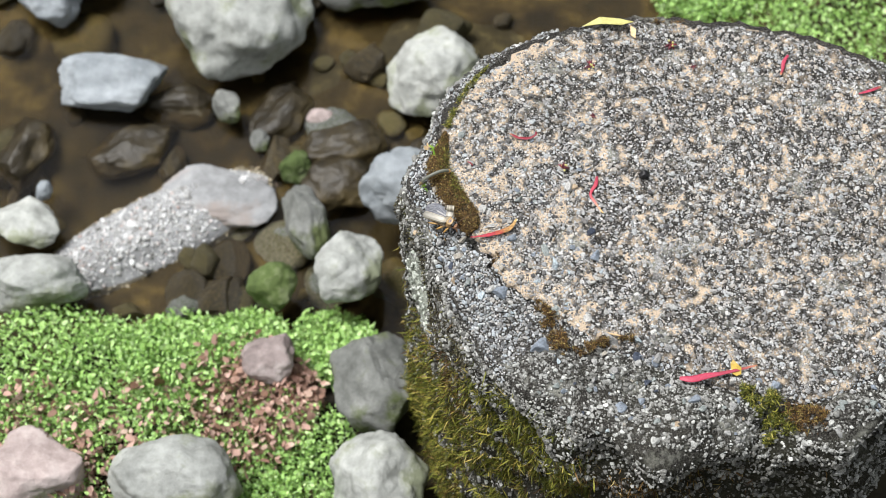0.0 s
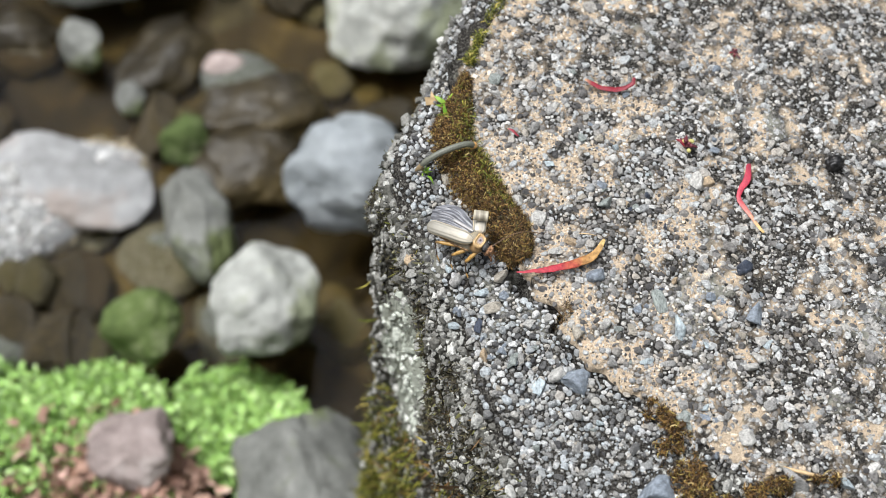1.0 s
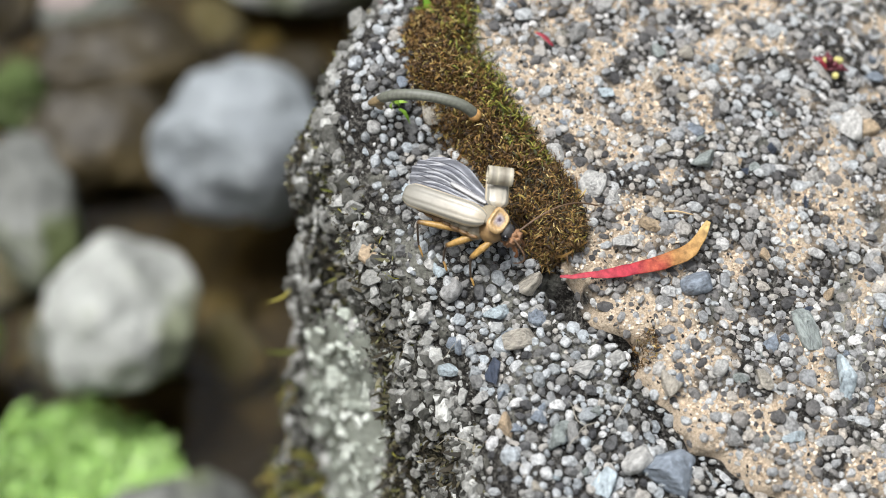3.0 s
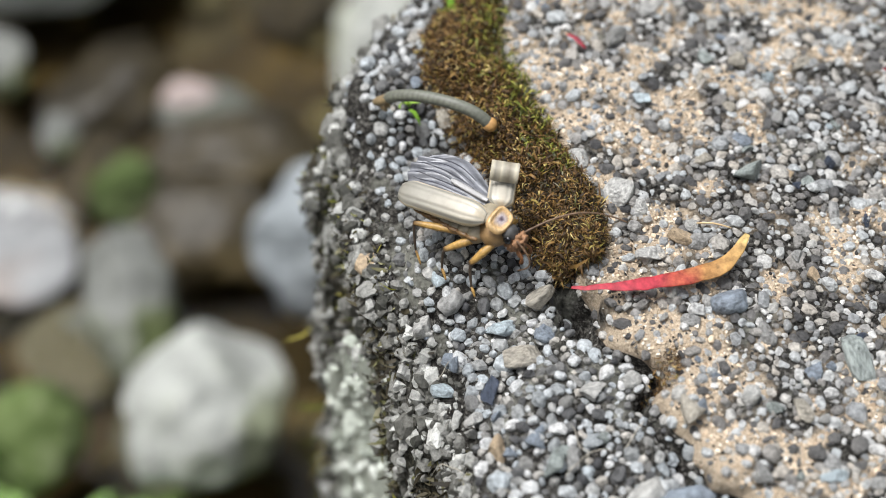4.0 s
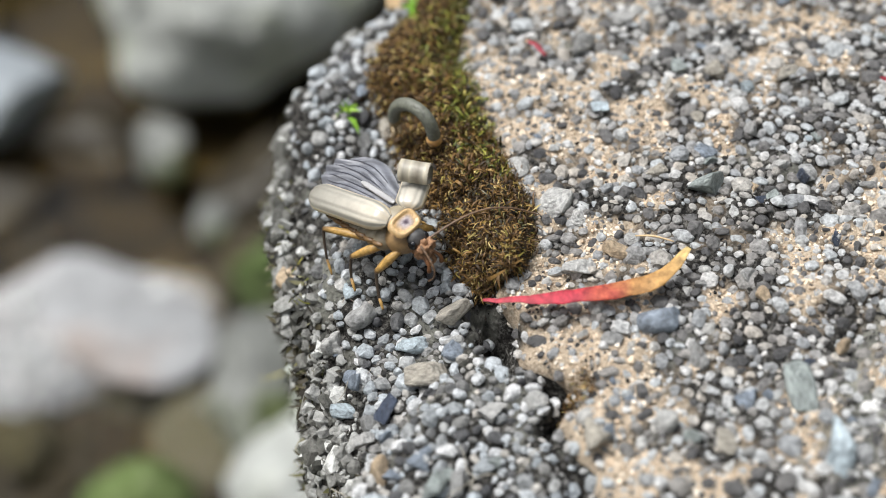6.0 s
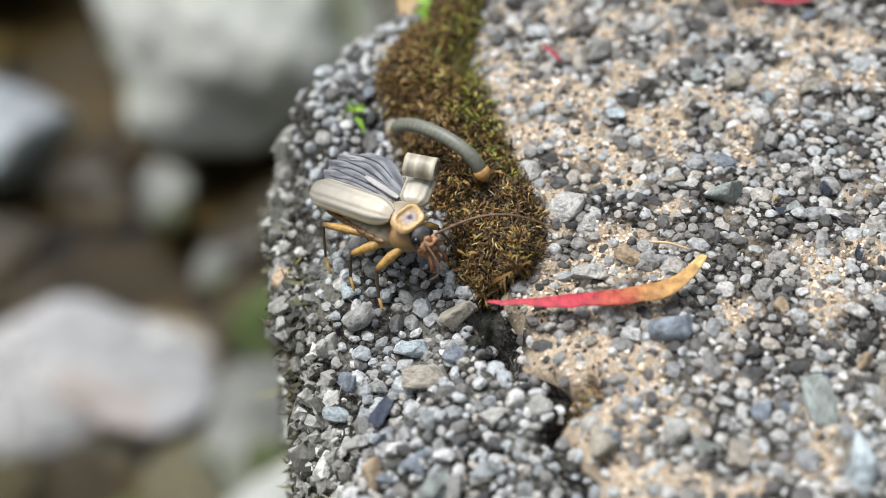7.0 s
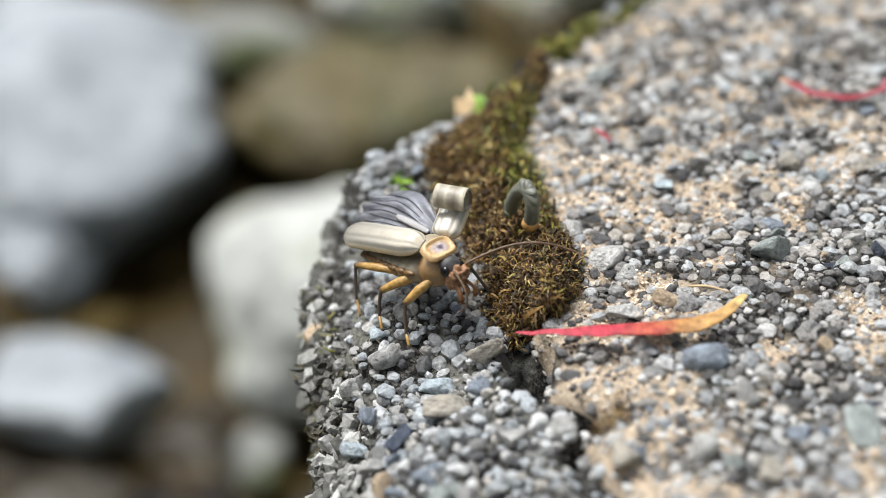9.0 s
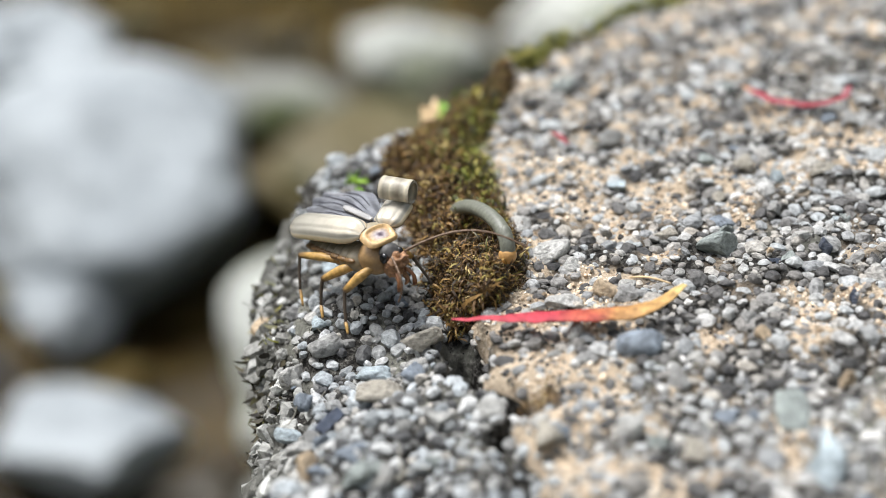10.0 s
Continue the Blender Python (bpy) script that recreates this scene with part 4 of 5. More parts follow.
make_side_moss([(-160, -0.090, 14, 0.03), (-150, -0.062, 12, 0.022), (-140, -0.026, 9, 0.010), (-133, -0.04, 12, 0.022), (-133, -0.018, 8, 0.010), (-124, -0.020, 8, 0.012), (-118, -0.036, 8, 0.020), (-128, -0.07, 10, 0.03), (-150, -0.11, 20, 0.04), (-172, -0.10, 10, 0.05)], 42000, 0.0018, MOSS_GREEN,
               "shaggy yellow-green moss hanging on the post's side", 51, -0.25)
make_side_moss([(-165, -0.10, 14, 0.05), (-140, -0.12, 25, 0.04), (-120, -0.05, 14, 0.03), (-100, -0.03, 20, 0.02), (-150, -0.05, 14, 0.03)], 18000, 0.0015, MOSS_BROWN, "brown moss on the post's side", 52, -0.3)
make_side_moss([(178, -0.008, 3, 0.006), (-176, -0.013, 4, 0.012), (170, -0.012, 4, 0.01), (-168, -0.02, 5, 0.01)], 600, 0.0007, MOSS_GREEN, "thin green moss film on the rim's edge", 53, 0.1)


MOSS_DARK = island_material("dark_dry_moss_crust", [(0.0, (0.010, 0.008, 0.005)), (0.4, (0.04, 0.033, 0.02)), (0.75, (0.09, 0.078, 0.045)), (0.93, (0.16, 0.16, 0.06)), (1.0, (0.36, 0.33, 0.24))], 0.7, 900, 0.3, 0.3)
make_side_moss([(-178, -0.012, 6, 0.010), (-168, -0.012, 7, 0.008), (-158, -0.014, 8, 0.010), (-147, -0.016, 8, 0.010), (-165, -0.026, 10, 0.012), (172, -0.014, 5, 0.010)], 9000, 0.00055, MOSS_DARK, "dark dry crust of moss on the rim's outer face", 54, -1.1)


make_moss([(-0.0020, 0.0100, 0.0024), (0.0000, 0.0060, 0.0028), (0.0006, 0.0024, 0.0016)], 7000, 0.0008, MOSS_DARK, "dark brown moss in the joint of the rim", 55, 0.0022)


def make_sprig(x, y, seed, count=9, size=0.0022):
    rng = np.random.default_rng(seed)
    z = top_height(x, y)
    base = np.c_[rng.normal(x, size * 0.2, count), rng.normal(y, size * 0.2, count), np.full(count, z + 0.0008)]
    ways = rng.normal(size=(count, 3)) * (1, 1, 0.3) + (0, 0, 0.7)
    ways /= np.linalg.norm(ways, axis=1, keepdims=True)
    ln = size * rng.uniform(0.7, 1.2, count)
    v, t = blades(base, ways, ln, ln * 0.2, rng, 0.9)
    tagged(batch_object("moss_sprig", v, t, MOSS_SPRIG, True), "tiny bright green sprig growing on the rim", "sprig", "sprigs on the rim")


for k, (x, y) in enumerate([(-0.0124, 0.0178), (-0.0080, 0.0278), (-0.0068, 0.0300), (-0.0072, 0.0335), (-0.0060, 0.0380), (-0.0052, 0.0400), (-0.0082, 0.0305)]):
    make_sprig(x, y, 60 + k, 10 if k < 2 else 7, 0.0017 if k else 0.0013)


# fallen bud scales and bits
def petal(points, widths, mat, label, thick=0.22):
    ob = tube("bud_scale", points, widths, mat, None, 16, thick, "", 0.00016)
    return tagged(ob, label, "bud scale", "fallen bud scales")


petal([(-0.0002, -0.0002, 0.0005), (0.0022, -0.0004, 0.0009), (0.0050, -0.0002, 0.0012), (0.0084, 0.0005, 0.0013), (0.0112, 0.0017, 0.0013), (0.0132, 0.0042, 0.0017)], [0.00012, 0.00030, 0.00052, 0.00066, 0.00068, 0.00018], PETAL,
      "red bud scale with a yellow-brown tip lying on the concrete")
petal([(0.0134, 0.0330, 0.0016), (0.0155, 0.0318, 0.0013), (0.0182, 0.0312, 0.0013), (0.0206, 0.0318, 0.0017), (0.0212, 0.0328, 0.0022)], [0.0002, 0.0004, 0.00045, 0.0004, 0.0002], PETAL_RED, "curved crimson bud scale on the concrete")
petal([(0.0375, 0.0175, 0.0009), (0.0368, 0.0148, 0.0011), (0.0350, 0.0118, 0.0008), (0.0362, 0.0088, 0.0007), (0.0379, 0.0054, 0.0006)], [0.0003, 0.0006, 0.0004, 0.0004, 0.0002], PETAL_BENT, "bent crimson bud scale with a pale yellow end")
petal([(0.0530, -0.0470, 0.0012), (0.0560, -0.0476, 0.0014), (0.0600, -0.0470, 0.0016), (0.0650, -0.0464, 0.0018), (0.0700, -0.0455, 0.0018), (0.0742, -0.0447, 0.0020)], [0.0004, 0.0010, 0.0009, 0.0005, 0.0004, 0.0002], PETAL_PINK, "pink-red bud scale lying at the rim")
petal([(0.0992, 0.0567, 0.0012), (0.0975, 0.0545, 0.0010), (0.0968, 0.0520, 0.0008), (0.0958, 0.0500, 0.0008)], [0.0003, 0.0006, 0.0005, 0.0003], PETAL_PINK, "small crimson bud scale on the concrete")
petal([(0.1180, 0.0420, 0.0008), (0.1215, 0.0428, 0.001), (0.1250, 0.0440, 0.001)], [0.0002, 0.0005, 0.0003], PETAL_PINK, "small crimson bud scale on the concrete")
petal([(0.0006, 0.0246, 0.0010), (0.0014, 0.0238, 0.0010), (0.0022, 0.0230, 0.0008)], [0.0001, 0.00025, 0.00012], PETAL_RED, "tiny crimson shred on the concrete")


def leaf_piece(points, mat, label, thick=0.00025):
    """A small torn leaf: an outline with thickness."""
    n = len(points)
    v = [Vector(p) for p in points] + [Vector(p) - Vector((0, 0, thick)) for p in points]
    f = [tuple(range(n)), tuple(range(n, 2 * n))[::-1]] + [(i, i + n, (i + 1) % n + n, (i + 1) % n) for i in range(n)]
    return tagged(mesh_object("leaf_fragment", v, f, mat, False), label, "leaf fragment")


leaf_piece([(0.0672, -0.0465, 0.0016), (0.0670, -0.0440, 0.0024), (0.0678, -0.0430, 0.0028), (0.0687, -0.0443, 0.0028), (0.0698, -0.0452, 0.0022), (0.0697, -0.0468, 0.0014), (0.0684, -0.0472, 0.0012)], YELLOW, "small torn yellow leaf under a bud scale")
leaf_piece([(0.0385, 0.0705, 0.0012), (0.0440, 0.0700, 0.0028), (0.0500, 0.0690, 0.0032), (0.0540, 0.0705, 0.0024), (0.0500, 0.0722, 0.0020), (0.0440, 0.0730, 0.0022)], PALE_YELLOW, "pale yellow-green leaf lying at the rim")
leaf_piece([(0.0530, 0.0700, 0.0014), (0.0545, 0.0680, 0.0020), (0.0540, 0.0650, 0.0016), (0.0528, 0.0665, 0.0012)], TAN_LEAF, "dry tan leaf shred at the rim")
leaf_piece([(-0.0114, 0.0312, -0.0024), (-0.0116, 0.0320, -0.0014), (-0.0108, 0.0319, -0.0014), (-0.0106, 0.0328, -0.0008), (-0.0101, 0.0320, -0.0013), (-0.0094, 0.0323, -0.0013), (-0.0098, 0.0312, -0.0023)], TAN_LEAF, "dry tan leaf fragment caught on the rim")
stem = tube("fallen_stem", [(-0.0150, 0.0255, -0.0066), (-0.0137, 0.0285, -0.0056), (-0.0120, 0.0315, -0.0046), (-0.0106, 0.0336, -0.0040)], [0.0002, 0.00034, 0.0003, 0.00015], MAROON, None, 8)
tagged(stem, "dark red stem lying over the rim's edge", "stem")


def make_flower(x, y, seed, size, label):
    """A dried flower head: an Empty with small red scales."""
    rng = np.random.default_rng(seed)
    root = tagged(new("dried_flower"), label, "flower", "dried flowers on the concrete")
    root.matrix_world = pose(x, y, 0.0005)
    for k in range(6):
        a = rng.uniform(0, 2 * math.pi)
        d = Vector((math.cos(a), math.sin(a), rng.uniform(0, 0.5))) * size * rng.uniform(0.6, 1.2)
        tube("scale", [(0, 0, 0.0004), d * 0.5 + Vector((0, 0, size * 0.25)), d], [size * 0.1, size * 0.14, size * 0.04], MAROON if k % 3 else PETAL_RED, root, 7, 0.5)
    for k in range(7):
        c = Vector(rng.normal(0, size * 0.32, 3))
        ellipsoid("bud", (c.x, c.y, abs(c.z) + size * 0.25), (size * 0.16,) * 3, PALE_YELLOW if k < 4 and size > 0.002 else MAROON, root, level=2)


for k, (x, y, s) in enumerate([(0.0279, 0.0208, 0.0022), (0.0394, 0.0557, 0.0021), (0.0644, 0.0625, 0.0024), (0.0385, 0.0384, 0.0012), (0.0700, 0.0545, 0.0012)]):
    make_flower(x, y, 70 + k, s, "dried red flower bits with pale buds" if k == 0 else "small dried dark red flower bits")

seed_ob = ellipsoid("black_seed", (0, 0, 0), (0.0016, 0.0013, 0.0012), BLACK_SEED, level=4, rough=0.25, seed=4)
seed_ob.matrix_world = pose(0.0510, 0.0172, 0.0011, 0, 0, 30)
tagged(seed_ob, "black bumpy seed lying on the concrete", "seed")
twig = tube("twig", [(0.0096, 0.0057, 0.0009), (0.0108, 0.0056, 0.0011), (0.0122, 0.0053, 0.0010)], [0.00006, 0.00008, 0.00005], TAN_LEAF, None, 6)
tagged(twig, "thin dry twig lying on the concrete", "twig")
twig = tube("twig", [(0.0345, -0.0322, 0.0009), (0.0372, -0.0332, 0.0012), (0.0405, -0.0340, 0.0010)], [0.0002, 0.0003, 0.0002], TAN_LEAF, None, 6)
tagged(twig, "short brown twig lying on the concrete", "twig")


# ---- the beetle ----
ELYTRON = along_material("pale_beige_wing_case", [(0.0, (0.60, 0.48, 0.30)), (0.12, (0.60, 0.51, 0.37)), (0.3, (0.53, 0.485, 0.40)), (0.5, (0.39, 0.365, 0.31)), (0.7, (0.28, 0.265, 0.225)), (1.0, (0.17, 0.155, 0.125))], 0.3, 0.14, 350.0, spec=0.6)
CURL = along_material("curled_wing_case_end", [(0.0, (0.24, 0.21, 0.16)), (0.35, (0.38, 0.35, 0.28)), (0.6, (0.52, 0.47, 0.36)), (1.0, (0.27, 0.245, 0.20))], 0.5, 0.2, 400.0)
WING = plain("smoky_folded_wing", (0.17, 0.175, 0.195), 0.38, 0.5, 700, 0.5, 0.0002, 0.8)
WING_PALE = plain("pale_wing_vein", (0.40, 0.39, 0.385), 0.3, 0.2)
AMBER = along_material("amber_leg", [(0.0, (0.20, 0.115, 0.05)), (0.3, (0.42, 0.25, 0.075)), (0.75, (0.47, 0.28, 0.08)), (1.0, (0.09, 0.055, 0.035))], 0.4, 0.4, 900.0)
DARK_LEG = plain("dark_brown_shin", (0.07, 0.05, 0.035), 0.45, 0.3)
BROWN = plain("brown_feelers_of_the_mouth", (0.24, 0.10, 0.04), 0.45, 0.4)
MOUTH = plain("brown_mouth", (0.42, 0.22, 0.11), 0.55, 0.6, 1800, 0.9, 0.0004)
BLACK = plain("grey_black_head", (0.085, 0.082, 0.08), 0.55, 0.6, spec=0.3)
EYE = plain("black_eye", (0.008, 0.008, 0.01), 0.12, 0.1)
ABDOMEN = plain("grey_brown_belly", (0.33, 0.28, 0.195), 0.45, 0.35)
THORAX = plain("brown_amber_underside", (0.34, 0.21, 0.095), 0.45, 0.35)
ANTENNA = plain("brown_feeler", (0.16, 0.095, 0.055), 0.5, 0.3)

beetle = tagged(new("beetle"), "pale soldier beetle with one crumpled wing standing on the concrete rim", "beetle")
beetle.matrix_world = pose(-0.0060, 0.0035, -0.0020, 0, 0, -36)
MM = 0.001


def mm(*p):
    return Vector(p) * MM


def wing_case(name, length, width, arch, mat, parent, cut=0.0, thick=0.12):
    """A long arched shell from its base at the origin towards -x."""
    nu, nv = 24, 24
    verts, along = [], []
    for layer in (0.0, thick):
        for i in range(nu + 1):
            u = i / nu
            front = math.sqrt(min(u / 0.10, 1.0))
            w = width * (0.40 + 0.34 * front + 0.26 * min(u * 5, 1)) * (1 if u < 0.86 else math.sqrt(max(1 - ((u - 0.86) / 0.14) ** 2 * 0.62, 0.02)))
            for j in range(nv + 1):
                a = (j / nv - 0.5) * 2
                z = arch * (1 - abs(a) ** 3.6 - 0.10 * math.exp(-((abs(a) - 0.45) / 0.12) ** 2)) * (0.8 + 0.2 * math.sin(math.pi * min(u + 0.15, 1))) * (1 - 0.35 * max(u - 0.85, 0) / 0.15) * (0.1 + 0.9 * front) - layer
                verts.append(mm(-length * u, a * w * 0.5, z))
                along.append(0.08 if abs(a) > 0.88 else 0.66 if abs(a) > 0.72 else 0.18 + 0.52 * u + 0.10 * math.exp(-((abs(a) - 0.42) / 0.14) ** 2))
    m, faces = (nu + 1) * (nv + 1), []
    for i in range(nu):
        for j in range(nv):
            k = i * (nv + 1) + j
            faces += [(k, k + 1, k + nv + 2, k + nv + 1), (m + k, m + k + nv + 1, m + k + nv + 2, m + k + 1)]
    for i in range(nu):
        for j in (0, nv):
            k = i * (nv + 1) + j
            faces.append((k, k + nv + 1, m + k + nv + 1, m + k) if j == 0 else (k, m + k, m + k + nv + 1, k + nv + 1))
    for j in range(nv):
        k = nu * (nv + 1) + j
        faces.append((k, k + 1, m + k + 1, m + k))
    return with_along(mesh_object(name, verts, faces, mat, True, parent), along)


right_case = wing_case("right_wing_case", 7.5, 2.1, 0.72, ELYTRON, beetle)
right_case.matrix_basis = pose(-0.0006, -0.0006, 0.0058, 26, -17, 3)
tagged(right_case, "intact pale beige wing case")

# abdomen in rings, thorax underneath
for k in range(7):
    u = k / 6
    ellipsoid("belly_ring", mm(-1.0 - 5.0 * u, -0.45, 3.75 - 1.2 * u), mm(0.85, 1.2 - 0.45 * u * u, 0.90 - 0.3 * u), ABDOMEN, beetle, (0, -14, 0), 3)
    ellipsoid("belly_margin", mm(-1.0 - 5.0 * u, -1.50 + 0.36 * u * u, 3.95 - 1.2 * u), mm(0.55, 0.24, 0.2), AMBER, beetle, (0, -14, 0), 2)
ellipsoid("thorax", mm(0.1, -0.15, 4.2), mm(1.25, 1.2, 1.15), THORAX, beetle, (0, -12, 0), 3, 0.06, 2, "orange-brown underside")
SHIELD = along_material("orange_shield_with_dark_middle", [(0.0, (0.06, 0.045, 0.06)), (0.12, (0.16, 0.12, 0.14)), (0.26, (0.44, 0.38, 0.39)), (0.45, (0.50, 0.38, 0.28)), (0.62, (0.58, 0.37, 0.17)), (0.85, (0.62, 0.43, 0.22)), (1.0, (0.42, 0.25, 0.10))], 0.35, 0.35, 900.0)


def neck_shield():
    """A four-cornered plate with a raised, rounded rim."""
    nr, na, verts, along = 12, 48, [], []
    for layer in (0.0, 1.0):
        for i in range(nr + 1):
            r = i / nr
            for j in range(na):
                a = 2 * math.pi * j / na
                c, d = math.cos(a), math.sin(a)
                k = r / (abs(c) ** 3.2 + abs(d) ** 3.2) ** (1 / 3.2)
                z = 0.05 * (1 - r * r) + 0.17 * math.exp(-((r - 0.80) / 0.14) ** 2) - 0.35 * max(r - 0.9, 0) - 0.22 * (k * d) ** 2
                verts.append(mm(0.82 * k * c, 1.2 * k * d * (1 - 0.08 * c), z - layer * 0.22 * (1.05 - r)))
                along.append(r)
    m, faces = (nr + 1) * na, []
    for i in range(nr):
        for j in range(na):
            q = (j + 1) % na
            faces += [(i * na + j, (i + 1) * na + j, (i + 1) * na + q, i * na + q), (m + i * na + j, m + i * na + q, m + (i + 1) * na + q, m + (i + 1) * na + j)]
    return with_along(mesh_object("neck_shield", verts, faces, SHIELD, True, beetle), along)


ellipsoid("back_plate", mm(-0.55, 0.15, 5.55), mm(0.85, 0.95, 0.4), ABDOMEN, beetle, (0, 10, 0), 3)
shield = tagged(neck_shield(), "orange shield with a dark middle")
shield.matrix_basis = pose(0.0004, 0, 0.0058, 0, 20, 0)
head = ellipsoid("head", mm(1.34, 0, 4.95), mm(0.64, 0.70, 0.50), BLACK, beetle, (0, 38, 0), 4, 0.05, 3, "grey-black head")
for s in (-1, 1):
    ellipsoid("eye", mm(1.50, 0.58 * s, 4.80), mm(0.34, 0.26, 0.40), EYE, head, (0, 30, 0), 3)
mouth = ellipsoid("mouth", mm(1.92, 0, 4.40), mm(0.66, 0.70, 0.90), MOUTH, head, (0, 40, 0), 4, 0.5, 7, "brown mouthparts")
for s in (-1, 1):
    tube("palp", [mm(2.35, 0.35 * s, 4.1), mm(2.85, 0.55 * s, 3.8), mm(2.95, 0.6 * s, 3.3), mm(2.85, 0.6 * s, 3.05)], [0.00013, 0.00011, 0.00017, 0.0001], BROWN, head, 8)
    tube("jaw", [mm(2.2, 0.25 * s, 3.9), mm(2.6, 0.3 * s, 3.4), mm(2.55, 0.1 * s, 3.1)], [0.00018, 0.00016, 0.00006], MOUTH, head, 8)


def leg(root, knee, foot, toe, thick=0.30):
    f = tube("thigh", [root, (root + knee) * 0.5 + mm(0, 0, 0.12), knee], [thick * MM * 0.6, thick * MM, thick * MM * 0.6], AMBER, beetle, 10)
    tagged(f, "amber thigh")
    tube("shin", [knee, (knee + foot) * 0.5 + mm(-0.05, 0, 0.05), foot], [thick * MM * 0.36, thick * MM * 0.33, thick * MM * 0.28], DARK_LEG, beetle, 8)
    tube("foot", [foot, (foot + toe) * 0.5 + mm(0, 0, 0.08), toe], [thick * MM * 0.3, thick * MM * 0.34, thick * MM * 0.2], AMBER, beetle, 8)


leg(mm(0.7, -0.8, 4.0), mm(-0.2, -2.6, 2.5), mm(0.5, -3.2, 0.8), mm(1.1, -3.5, 0.3), 0.34)
leg(mm(-0.5, -0.9, 3.7), mm(-2.5, -2.7, 2.4), mm(-2.2, -3.2, 0.8), mm(-1.5, -3.6, 0.3), 0.34)
leg(mm(-2.0, -1.2, 3.3), mm(-5.6, -2.3, 2.7), mm(-4.7, -3.1, 0.8), mm(-3.9, -3.5, 0.1), 0.30)
leg(mm(0.5, 0.7, 4.4), mm(0.6, 2.2, 3.4), mm(1.8, 2.8, 1.6), mm(2.5, 3.0, 1.3))
leg(mm(-0.9, 0.8, 4.1), mm(-2.0, 2.2, 3.2), mm(-1.6, 3.0, 1.8), mm(-1.0, 3.3, 1.5))
leg(mm(-1.9, 0.9, 3.9), mm(-5.4, 1.8, 3.2), mm(-5.2, 2.8, 1.2), mm(-4.5, 3.2, 0.9), 0.30)


def antenna(side):
    n, reach = 11, 7.6 if side > 0 else 2.8
    pts, rad = [], []
    for k in range(n * 2 + 1):
        u = k / (n * 2)
        pts.append(mm(reach * u, 0.9 * side * math.sin(u * 2.4), 1.1 * math.sin(u * 2.6) - 0.9 * u * u))
        rad.append(MM * (0.098 if k % 2 else 0.072) * (1 - 0.35 * u))
    return tube("feeler", pts, rad, ANTENNA, beetle, 8)


left_feeler, right_feeler = antenna(1), antenna(-1)

# the spread left side: bent wing case with its curled end, and the smoky wing under it
left_case = wing_case("left_wing_case", 2.5, 2.0, 0.5, ELYTRON, beetle)
tagged(left_case, "crumpled pale wing case, bent up")
v, al = [], []
for layer in (0.0, 0.09):
    for i in range(15):
        a = radians(-20 + 315 * i / 14)
        for j in range(7):
            v.append(mm(-2.55 - (0.78 - layer) * math.sin(a) + 0.15, (j / 6 - 0.5) * 2.1, 0.25 + (0.78 - layer) * (1 - math.cos(a))))
            al.append(0.5 + 0.5 * math.sin(j * 1.25))
q = [(i * 7 + j, i * 7 + j + 1, (i + 1) * 7 + j + 1, (i + 1) * 7 + j) for i in range(14) for j in range(6)]
q += [(105 + a, 105 + d, 105 + c, 105 + b) for a, b, c, d in q]
q += [(i * 7 + e, (i + 1) * 7 + e, 105 + (i + 1) * 7 + e, 105 + i * 7 + e) for i in range(14) for e in (0, 6)]
with_along(mesh_object("curled_end", v, q, CURL, True, left_case), al)
tagged(left_case.children[0], "curled translucent end")


def wing_point(u, w, layer):
    """A place on the fanned, folded wing."""
    y = -0.9 + (3.5 + 0.5 * math.sin(u * 3)) * w
    x = -7.4 * u * (1 - 0.12 * (2 * w - 1) ** 2)
    fold = 0.16 * math.sin(w * 30 + 3.5 * u + 1.5 * math.sin(u * 7)) * u + 0.18 * noise.noise(Vector((u * 3, w * 6, 1)))
    return mm(x, y * (0.35 + 0.75 * math.sin(min(u * 1.9, 1.57))), 0.9 * math.sin(math.pi * w) * (0.3 + 0.7 * u) + fold - layer - 0.5 * u * u)


def smoky_wing():
    nu, nv = 30, 44
    verts = []
    for layer in (0.0, 0.05):
        for i in range(nu + 1):
            u = i / nu
            for j in range(nv + 1):
                w = j / nv
                verts.append(wing_point(u, w, layer))
    m, faces = (nu + 1) * (nv + 1), []
    for i in range(nu):
        for j in range(nv):
            k = i * (nv + 1) + j
            faces += [(k, k + 1, k + nv + 2, k + nv + 1), (m + k, m + k + nv + 1, m + k + nv + 2, m + k + 1)]
    return mesh_object("smoky_wing", verts, faces, WING, True, beetle)


left_wing = tagged(smoky_wing(), "dark folded translucent wing")
FOLD = plain("dark_wing_fold", (0.06, 0.06, 0.075), 0.35, 0.3)


def wing_line(w, u0, u1, rise):
    out = []
    for k in range(9):
        u = u0 + (u1 - u0) * k / 8
        out.append(wing_point(u, w + 0.05 * (u - 0.5), -rise))
    return out


# Dark tubes stand for veins and for shade in the shallow folds.
for w in (0.16, 0.27, 0.37, 0.47, 0.57, 0.68, 0.80):
    tube("vein", wing_line(w, 0.22 + 0.2 * abs(w - 0.5), 0.93, 0.03), [0.00002] + [0.00004] * 7 + [0.00002], FOLD, left_wing, 6, 0.6)
tube("vein", wing_line(0.44, 0.02, 0.5, 0.16), [0.00015] + [0.00024] * 7 + [0.00012], WING_PALE, left_wing, 6, 0.35)


